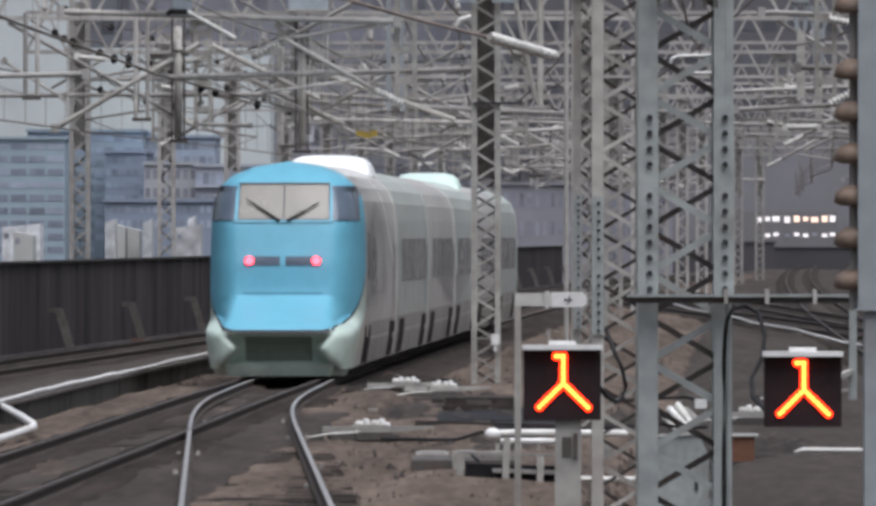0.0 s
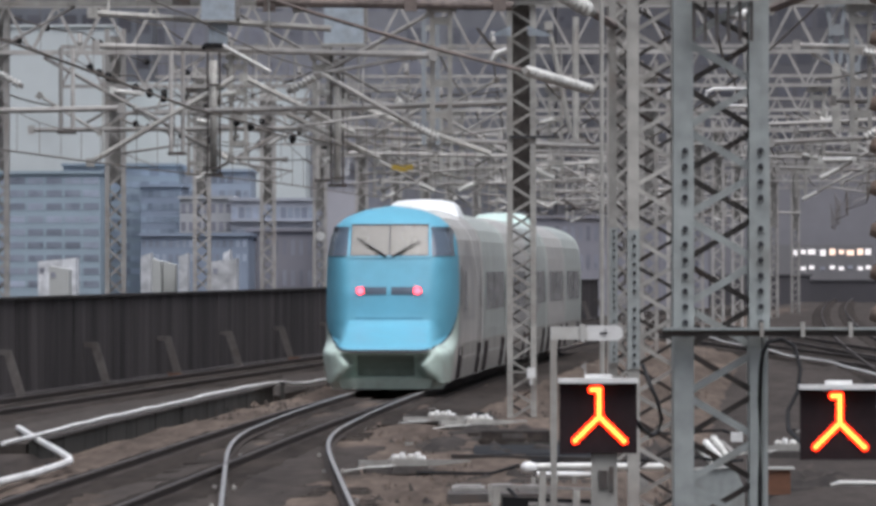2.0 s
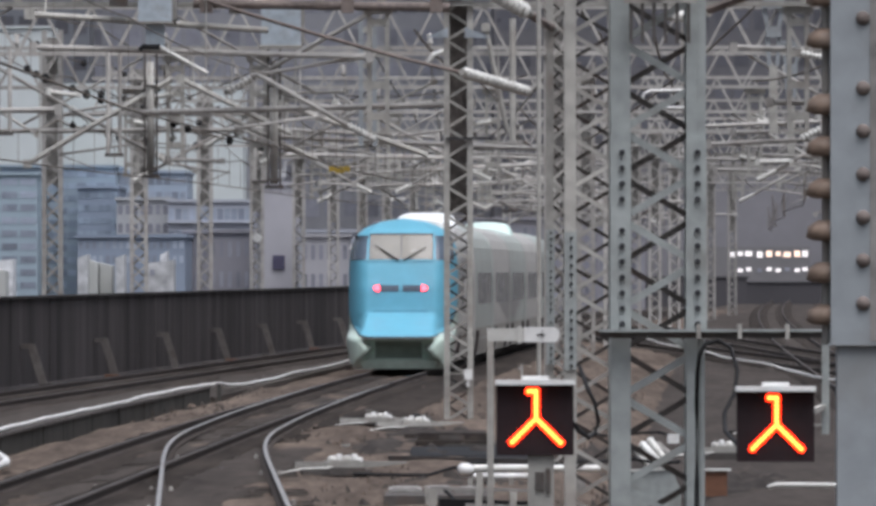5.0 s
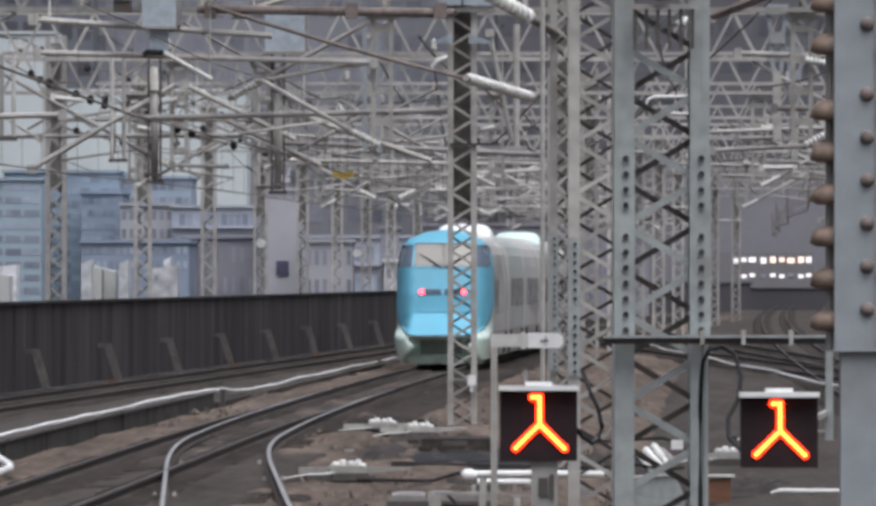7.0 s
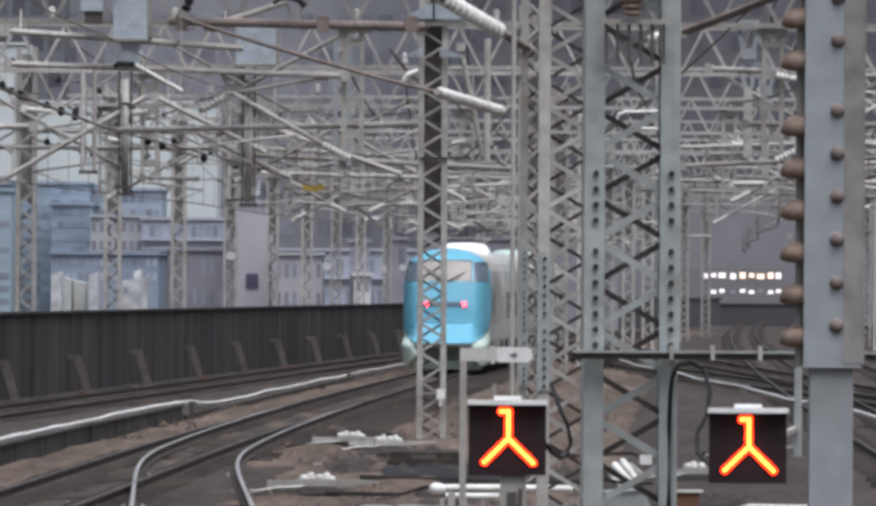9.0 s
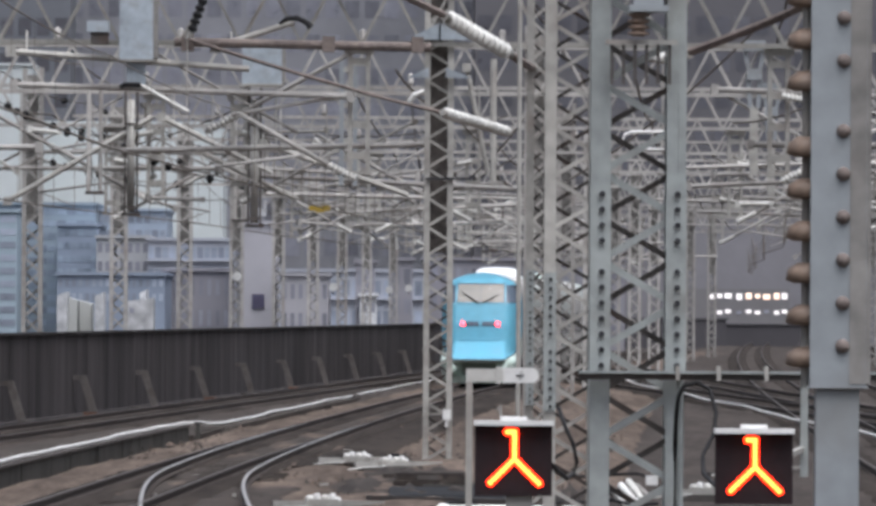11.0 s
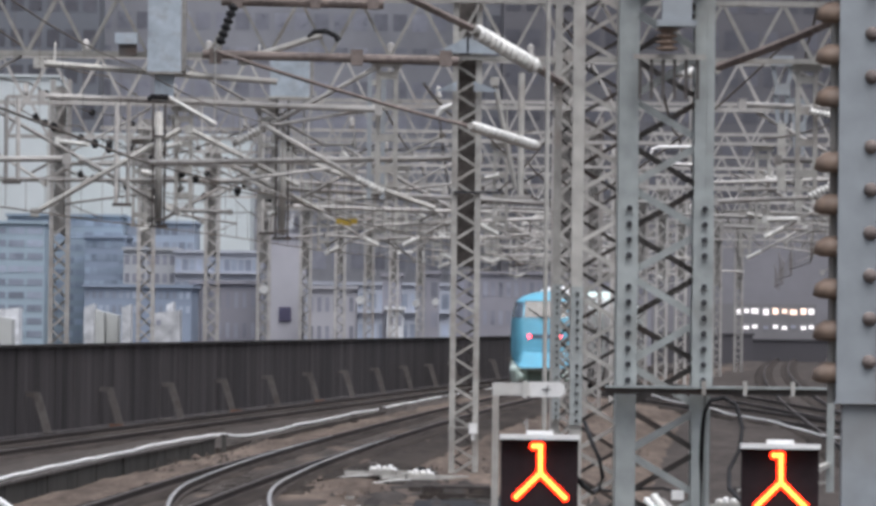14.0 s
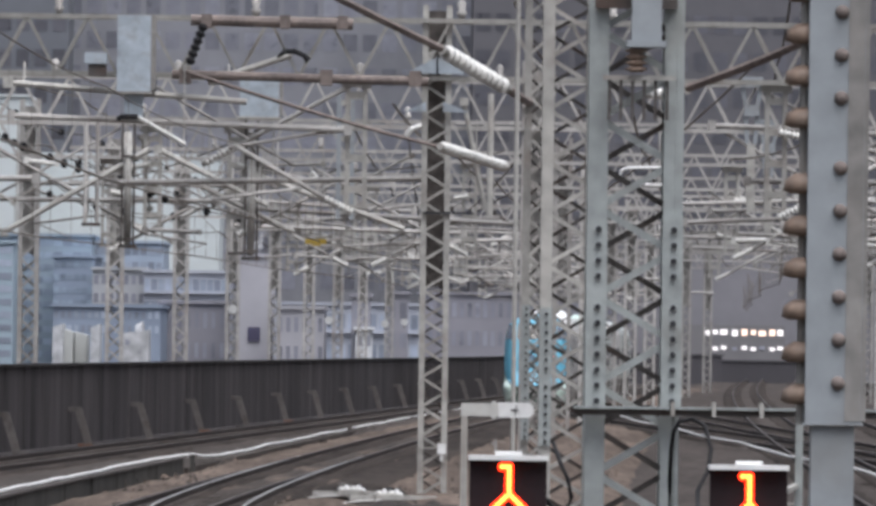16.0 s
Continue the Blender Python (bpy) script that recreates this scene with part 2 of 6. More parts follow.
def swept(form, line, profile, y0, y1, step, closed=True):
    """A profile of (offset, height) pairs drawn along a line of the plan."""
    n = max(2, int((y1 - y0) / step) + 1)
    ys, k, verts, faces = [y0 + (y1 - y0) * i / (n - 1) for i in range(n)], len(profile), [], []
    for y in ys:
        verts += [(line(y) + o, y, z) for o, z in profile]
    for i in range(n - 1):
        for j in range(k if closed else k - 1):
            a, b = i * k + j, i * k + (j + 1) % k
            faces.append((a, b, b + k, a + k))
    if closed:
        faces += [tuple(range(k - 1, -1, -1)), tuple(range((n - 1) * k, n * k))]
    return form.add(verts, faces)


def box_profile(a, b, z0, z1):
    return [(a, z0), (b, z0), (b, z1), (a, z1)]


# ---- ground and viaduct ----
g = Form()
n = 24
g.add([(-4000 + 8000 * i / n, -600 + 5400 * j / n, -9) for j in range(n + 1) for i in range(n + 1)],
      [(j * (n + 1) + i, j * (n + 1) + i + 1, (j + 1) * (n + 1) + i + 1, (j + 1) * (n + 1) + i) for j in range(n) for i in range(n)])
solid("ground", g, DECK, "grey city ground below the viaduct reaching the horizon", "ground", kind="structure")
deck = Form()
swept(deck, parapet_x, [(0.0, -1.4), (60, -1.4), (60, -0.5), (0.0, -0.5)], -40, 1060, 20)
solid("viaduct_deck", deck, DECK, "stained concrete viaduct deck under the tracks", "viaduct", kind="structure")


def ballast_bed(line, y0, y1, half, z, label, mat=None, rough=1.0):
    """Tipped and trodden stone: humps and hollows a hand high, falling away at the edges."""
    rng, f, cols = random.Random(7), Form(), max(8, int(2 * half / 0.42))
    ys = np.arange(y0, y1, 1.3)
    for y in ys:
        for c in range(cols):
            o = -half + 2 * half * c / (cols - 1)
            x = line(y) + o
            hump = 0.085 * noise.noise((x * 0.8, y * 0.10, z * 9)) + 0.05 * noise.noise((x * 2.1, y * 0.33, 4.0))
            f.v.append((x + rng.uniform(-0.06, 0.06), y + rng.uniform(-0.3, 0.3),
                        z - 0.30 * max(0, abs(o) / half - 0.8) / 0.2 + rough * (hump + rng.uniform(-0.022, 0.022))))
    for i in range(len(ys) - 1):
        f.f += [(i * cols + c, i * cols + c + 1, (i + 1) * cols + c + 1, (i + 1) * cols + c) for c in range(cols - 1)]
    return solid("ballast_bed", f, mat or BALLAST, label, "ballast", kind="stuff", smooth=True)


ballast_bed(lambda y: main_x(y) + 2.1, 60, 420, 5.5, -0.19, "brown trampled ballast between the running tracks")
ballast_bed(lambda y: main_x(y) - 5.0, 96, 172, 2.4, -0.21, "dark trodden ballast before the kerb", GREY_BALLAST)
ballast_bed(left_x, 120, 640, 2.6, -0.17, "dark ballast under the track by the parapet", GREY_BALLAST)
ballast_bed(right_x(1), 60, 900, 9.8, -0.20, "grey-brown ballast under the yard tracks", GREY_BALLAST)
ballast_bed(lambda y: main_x(y) + 0.6, 420, 760, 3.4, -0.19, "brown ballast under the curving main track")

# a narrow darker strip along the right of the main track
ballast_bed(lambda y: main_x(y) + 1.95, 196, 400, 0.75, -0.125, "dark ballast shoulder beside the main track", OILY, 0.6)
ballast_bed(lambda y: main_x(y) + 1.75, 90, 172, 0.75, -0.15, "dark trodden ballast between main track and turnout", GREY_BALLAST, 0.7)
for line, y0, y1 in ((main_x, 90, 760), (left_x, 120, 760), (right_x(0), 70, 900), (right_x(1), 70, 900), (right_x(2), 70, 900), (right_x(3), 70, 900)):
    ballast_bed(line, y0, y1, 1.25, -0.17, "grey ballast between the rails", GREY_BALLAST, 0.45)
    for side in (-0.78, 0.78):
        ballast_bed(lambda y: line(y) + side, y0, y1, 0.64, -0.125, "dark oily strip of ballast along a rail", OILY, 0.3)
RAIL = [(-0.07, -0.16), (0.07, -0.16), (0.07, -0.135), (0.012, -0.11), (0.012, -0.05), (0.034, -0.038), (0.034, -0.006), (-0.034, -0.006),
        (-0.034, -0.038), (-0.012, -0.05), (-0.012, -0.11), (-0.07, -0.135)]
HEAD = [(-0.029, -0.0055), (0.029, -0.0055), (0.024, 0.0), (-0.024, 0.0)]


def railway_track(line, y0, y1, label, head, step=4.0, sleepers=True):
    """Two rails with worn heads on sleepers."""
    tr = thing("railway_track", pose(0, 0, 0), label, "railway track", "tracks of the station throat")
    for side in (-0.75, 0.75):
        r = part("rail", swept(Form(), lambda y: line(y) + side, RAIL, y0, y1, step), RAIL_RUST, tr)
        part("rail_head", swept(Form(), lambda y: line(y) + side, HEAD, y0, y1, step), head, r)
    if sleepers:
        f, rng = Form(), random.Random(3)
        for y in np.arange(y0, min(y1, y0 + 330), 0.62):
            x, e = line(y) + rng.uniform(-0.02, 0.02), rng.uniform(-0.015, 0.01)
            f.box(x - 1.15, x + 1.15, y - 0.12, y + 0.12, -0.30, -0.19 + e)
        tagged(part("sleeper_bed", f, SLEEPER, tr, "half-buried concrete sleepers"), kind="stuff")
    return tr


railway_track(main_x, 90, 760, "rust-brown main track curving away between parapet and masts", RAIL_DULL)
railway_track(branch_x, 60, 258, "turnout track with polished rails joining the main track", RAIL_SHINE, 2.0)
railway_track(left_x, 120, 760, "dark track running beside the parapet", RAIL_DULL)
for k in range(5):
    railway_track(right_x(k), 70, 1000, "rusty yard track beyond the signal masts", RAIL_DULL, 5.0, k < 3)


def crossover_x(y):
    return 8.6 + (420 - y) * 0.0265


def second_crossover_x(y):
    return 12.4 + (405 - y) * 0.009


for line, y0, y1 in ((crossover_x, 150, 482), (second_crossover_x, 200, 520)):
    for side in (-0.78, 0.78):
        ballast_bed(lambda y: line(y) + side, y0, y1, 0.42, -0.11, "dark oily strip of ballast along a rail", OILY, 0.3)
    railway_track(line, y0, y1, "rusty crossover track slanting between the yard tracks", RAIL_DULL, 4.0, False)

# ---- parapet with its braces ----
wall = thing("wall_parapet", pose(0, 0, 0), "sooty concrete viaduct parapet with raking braces", "parapet", kind="structure")
rng = random.Random(11)
for i, y in enumerate(np.arange(96, 632, 2.0)):
    o = rng.uniform(-0.012, 0.012)
    part("panel", swept(Form(), parapet_x, [(-0.20 + o, -0.5), (o, -0.5), (o, 2.0), (-0.20 + o, 2.0)], y + 0.012, y + 1.988, 2), PARAPET, wall)
part("coping", swept(Form(), parapet_x, box_profile(-0.30, 0.08, 2.003, 2.07), 96, 632, 6), COPING, wall)
part("footing", swept(Form(), parapet_x, box_profile(0.02, 0.42, -0.5, -0.12), 96, 632, 6), PARAPET, wall)
for y in np.arange(97, 632, 24.0):
    x = parapet_x(y)
    f = Form()
    f.bar((x + 0.62, y, -0.3), (x + 0.26, y, 0.86), 0.2, 0.2)
    f.box(x + 0.4, x + 0.85, y - 0.3, y + 0.3, -0.5, -0.2)
    f.box(x + 0.0, x + 0.34, y - 0.11, y + 0.11, 0.78, 0.9)
    part("brace", f, BRACE, wall)

for k, y in enumerate((262, 283, 301, 322, 333, 352, 371, 380)):
    f = Form().box(-0.16, 0.16, -0.2, 0.2, 0, 0.14).box(-0.18, 0.18, -0.22, 0.22, 0.14, 0.17)
    solid("marker_box", f, ORANGE if k % 3 == 1 else BRACE, "small marker box at the foot of the parapet", "box", pose(parapet_x(y) + 0.9, y, -0.2 if y > 0 else 0), "marker boxes along the parapet")

# ---- low kerb with its wavering white pipe ----
kerb = thing("kerb_wall", pose(0, 0, 0), "low concrete kerb wall beside the main track", "kerb", kind="structure")


def kerb_x(y):
    return main_x(y) - 2.95


for y in np.arange(168, 246, 3.0):
    o = rng.uniform(-0.02, 0.02)
    part("block", swept(Form(), kerb_x, box_profile(-0.16 + o, o, -0.5, 0.02), y + 0.02, y + 2.98, 3), KERB, kerb)
# paler concrete here paints in the light on the kerb's top edge
part("kerb_edge", swept(Form(), kerb_x, box_profile(-0.2, 0.045, 0.023, 0.075), 168, 246, 3), BRACE, kerb, "kerb edge in paler concrete for its lit top")
part("raised_walkway", swept(Form(), kerb_x, box_profile(-1.6, -0.22, -0.5, -0.02), 168, 246, 6), DECK, kerb)
part("walkway", swept(Form(), kerb_x, box_profile(-1.6, 0.1, -0.5, -0.19), 246.2, 560, 6), DECK, kerb, "grey-brown walkway past the kerb's end")


def pipe_lie(y):
    """The pipe rests on the kerb, then dips to the ground past its end."""
    k = min(1, max(0, (y - 243) / 26))
    k = k * k * (3 - 2 * k)
    return 0.12 - 0.26 * k, -0.05 - 0.2 * k


pts = [(kerb_x(y) + pipe_lie(y)[1] + 0.018 * math.sin(y * 0.31) + rng.uniform(-0.012, 0.012), y,
        pipe_lie(y)[0] + 0.012 * math.sin(y * 0.17 + 1) + rng.uniform(-0.012, 0.012)) for y in np.arange(160, 520, 3.0)]
solid("white_pipe", Form().tube(pts, 0.034, 8), WHITE, "wavering white cable pipe lying along the kerb wall", "pipe")
pts = [(-7.6, 180, 0.05), (-6.86, 169, 0.04), (-6.2, 160, 0.02), (-5.78, 154, 0.0), (-5.72, 152.5, -0.02), (-5.8, 150, -0.04), (-5.95, 145, -0.06), (-6.3, 138, -0.08)]
solid("white_pipe", Form().tube(pts, 0.055, 8), WHITE, "bent white cable pipe at the end of the kerb", "pipe")
f = Form().box(-0.05, 0.05, -0.05, 0.05, -0.5, 0.1)
f.box(-0.09, 0.09, -0.06, 0.06, 0.1, 0.14)
solid("marker_post", f, KERB, "small grey marker post before the kerb", "post", pose(kerb_x(244) + 0.3, 244, 0))
pts = [(12.3 - 0.0082 * y + 0.03 * math.sin(y * 0.3), y, 0.06 + 0.03 * math.sin(y * 0.11)) for y in np.arange(180, 420, 4.0)]
solid("white_pipe", Form().tube(pts, 0.032, 8), WHITE, "white cable pipe between the yard tracks", "pipe")


# ---- train ----
SECTION = [(1.36, 0.22), (1.44, 0.7), (1.472, 1.3), (1.475, 1.9), (1.472, 2.6), (1.452, 3.0), (1.405, 3.35), (1.29, 3.62), (1.05, 3.84), (0.7, 3.99), (0.35, 4.07), (0.0, 4.10)]


def half_width(z):
    for (a, za), (b, zb) in zip(SECTION, SECTION[1:]):
        if z <= zb:
            return a + (b - a) * max(0, z - za) / (zb - za)
    return 0.0


def body_shell(y0, y1, low=0, high=len(SECTION)):
    """The body between two stations, both sides and the roof."""
    half = SECTION[low:high]
    ring = half + [(-x, z) for x, z in reversed(half)] if half[-1][0] > 0 else half + [(-x, z) for x, z in reversed(half[:-1])]
    f, k, ys = Form(), len(ring), np.linspace(y0, y1, 7)
    for y in ys:
        f.v += [(x, y, z) for x, z in ring]
    for i in range(len(ys) - 1):
        f.f += [(i * k + j, (i + 1) * k + j, (i + 1) * k + j + 1, i * k + j + 1) for j in range(k - 1)]
    f.f += [tuple(range(k)), tuple((len(ys) - 1) * k + j for j in range(k - 1, -1, -1))]
    return f


FRONT = [(0.10, 0.75), (0.50, 0.62), (0.74, 0.42), (0.86, 0.0), (0.93, 0.03), (1.02, 0.2), (1.25, 1.0), (1.50, 1.95), (1.57, 2.05), (1.75, 2.09), (2.2, 2.18), (2.92, 2.45), (3.70, 3.1), (3.86, 3.4), (4.0, 3.9), (4.10, 4.6)]


def nose_point(u, z, out=0.0):
    """A point of the nose: u from -1 to 1 across it, at the height z."""
    z = min(z, 4.10)
    s0 = FRONT[-1][1]
    for (za, sa), (zb, sb) in zip(FRONT, FRONT[1:]):
        if z <= zb:
            s0 = sa + (sb - sa) * max(0, z - za) / (zb - za)
            break
    if z < 0.9:
        k = min(1, max(0, (abs(u) - 0.47 - 0.55 * abs(z - 0.58)) / 0.09))
        k = k * k * (3 - 2 * k)
        s0 = s0 * (1 - k) + min(s0, 0.01) * k
    elif z < 1.6:
        k = min(1, max(0, (abs(u) - 0.585 - 0.14 * (1.6 - z)) / 0.06))
        k = k * k * (3 - 2 * k)
        side = 0.01 + 2.04 * min(1, (z - 0.9) / 0.22)
        s0 = s0 * (1 - k) + max(s0, side) * k
    w = max(half_width(z), 0.02)
    flat = 0.62
    a = max(0, (abs(u) - flat) / (1 - flat))
    x = math.copysign(w * (abs(u) if abs(u) < flat else flat + (1 - flat) * math.sin(a * math.pi / 2)), u)
    deep = 2.2 if z < 3.6 else 1.4
    crease = 0.26 * min(1, max(0, (z - 0.86) / 0.3)) * min(1, max(0, (3.0 - z) / 0.5))
    s = s0 + 0.12 * (abs(u)) ** 2 + crease * a + deep * (1 - math.cos(a * math.pi / 2)) * (0.55 + 0.45 * a)
    s = min(s, 5.2)
    n = Vector((x * 0.5, -1.4, 0.5)).normalized()
    return Vector((x, s, z)) + n * out


def mask_edge(u):
    """Height at which the blue mask of the nose ends."""
    return 0.90 + 1.1 * max(0, (abs(u) - 0.55) / 0.45) ** 2.2


def nose_u(x, z):
    """How far across the nose the place x lies at the height z."""
    w, flat = half_width(z), 0.62
    a = min(1.0, abs(x) / w)
    u = a if a < flat else flat + (1 - flat) * math.asin((a - flat) / (1 - flat)) * 2 / math.pi
    return math.copysign(u, x)


def straight_patch(x0, x1, z0, z1, out=0.012, nx=8, nz=6, top=1.0):
    """A piece of the nose's skin with upright sides; top widens its upper edge."""
    f = Form()
    for j in range(nz + 1):
        z = z0 + (z1 - z0) * j / nz
        k = 1 + (top - 1) * j / nz
        f.v += [tuple(nose_point(nose_u((x0 + (x1 - x0) * i / nx) * k, z), z, out)) for i in range(nx + 1)]
    f.f = [(j * (nx + 1) + i, j * (nx + 1) + i + 1, (j + 1) * (nx + 1) + i + 1, (j + 1) * (nx + 1) + i) for j in range(nz) for i in range(nx)]
    return f


def nose_patch(u0, u1, z0, z1, out=0.006, nu=8, nz=6, taper=0.0):
    """A piece of the nose's skin, set proud of it; taper narrows its top."""
    f = Form()
    for j in range(nz + 1):
        z = z0 + (z1 - z0) * j / nz
        for i in range(nu + 1):
            u = u0 + (u1 - u0) * i / nu
            f.v.append(tuple(nose_point(u * (1 - taper * j / nz), z, out)))
    f.f = [(j * (nu + 1) + i, j * (nu + 1) + i + 1, (j + 1) * (nu + 1) + i + 1, (j + 1) * (nu + 1) + i) for j in range(nz) for i in range(nu)]
    return f


def rim_form():
    f, n = Form(), 40
    for i in range(n + 1):
        u = -0.97 + 1.94 * i / n
        f.v += [tuple(nose_point(u, mask_edge(u) - 0.04, 0.016)), tuple(nose_point(u, mask_edge(u) + 0.02, 0.016))]
    f.f = [(2 * i, 2 * i + 2, 2 * i + 3, 2 * i + 1) for i in range(n)]
    return f


def side_patch(y0, y1, z0, z1, side, out=0.006, nz=4):
    f = Form()
    for j in range(nz + 1):
        z = z0 + (z1 - z0) * j / nz
        for y in (y0, y1):
            f.v.append((side * (half_width(z) + out), y, z))
    f.f = [(2 * j, 2 * j + 1, 2 * j + 3, 2 * j + 2) for j in range(nz)]
    return f


def arch_patch(y0, y1, z0, z1, side, out):
    """A round-topped piece of the body side."""
    f, n, mid = Form(), 10, (y0 + y1) / 2
    for j in range(n + 1):
        z = z0 + (z1 - z0) * j / n
        w = (y1 - y0) / 2 * math.sqrt(max(0.02, 1 - (j / n) ** 3))
        f.v += [(side * (half_width(z) + out), mid - w, z), (side * (half_width(z) + out), mid + w, z)]
    f.f = [(2 * j, 2 * j + 1, 2 * j + 3, 2 * j + 2) for j in range(n)]
    return f


def wedge_patch(y0, y1, tip, z0, z1, side, out):
    """A piece of the body side that narrows downwards to its tip."""
    f, n = Form(), 8
    for j in range(n + 1):
        k = j / n
        z, w = z0 + (z1 - z0) * k, k ** 0.8
        x = side * (half_width(z) + out)
        f.v += [(x, tip + (y0 - tip) * w, z), (x, tip + 0.3 + (y1 - tip - 0.3) * w, z)]
    f.f = [(2 * j, 2 * j + 1, 2 * j + 3, 2 * j + 2) for j in range(n)]
    return f


def sweep_patch(y0, y1, z0, z1, side, out):
    """A slender line that curves forwards on its way up the body side."""
    f, n = Form(), 14
    for j in range(n + 1):
        k = j / n
        z, y = z1 + (z0 - z1) * k, y0 + (y1 - y0) * k ** 2.2
        x = side * (half_width(z) + out)
        f.v += [(x, y, z), (x, y + 0.55 + 0.3 * k, z)]
    f.f = [(2 * j, 2 * j + 1, 2 * j + 3, 2 * j + 2) for j in range(n)]
    return f


def roof_cover(y0, y1, half, z, rise):
    """A raised cover with a raked front, rounded shoulders and a flat top."""
    f, k = Form(), 25
    stations = [(y0, 0.0, 0.96), (y0 + 0.15, rise * 0.9, 0.98), (y0 + 0.3, rise, 1), (y1 - 1.2, rise, 1), (y1, 0.0, 0.85)]
    for y, h, w in stations:
        for i in range(k):
            a = -1 + 2 * i / (k - 1)
            f.v.append((a * half * w, y, z - 0.12 * abs(a) ** 3 - 0.02 + h * (1 - abs(a) ** 10)))
    for j in range(len(stations) - 1):
        f.f += [(j * k + i, j * k + i + 1, (j + 1) * k + i + 1, (j + 1) * k + i) for i in range(k - 1)]
    return f


def bogie(parent, y):
    b = Form()
    b.box(-1.05, 1.05, y - 1.7, y + 1.7, 0.35, 0.62)
    for dy in (-1.25, 1.25):
        b.tube([(-1.0, y + dy, 0.43), (1.0, y + dy, 0.43)], 0.08, 8)
        for sx in (-0.75, 0.75):
            b.tube([(sx - 0.06, y + dy, 0.43), (sx + 0.06, y + dy, 0.43)], 0.43, 18)
    part("bogie", b, DARK_METAL, parent, "dark bogie with two axles")
    # black patches on the closed sides stand in for shade in the bogie openings
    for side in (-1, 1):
        part("bogie_opening_shade", side_patch(y - 1.55, y + 1.55, 0.24, 0.95, side, 0.008), BLACK, parent)


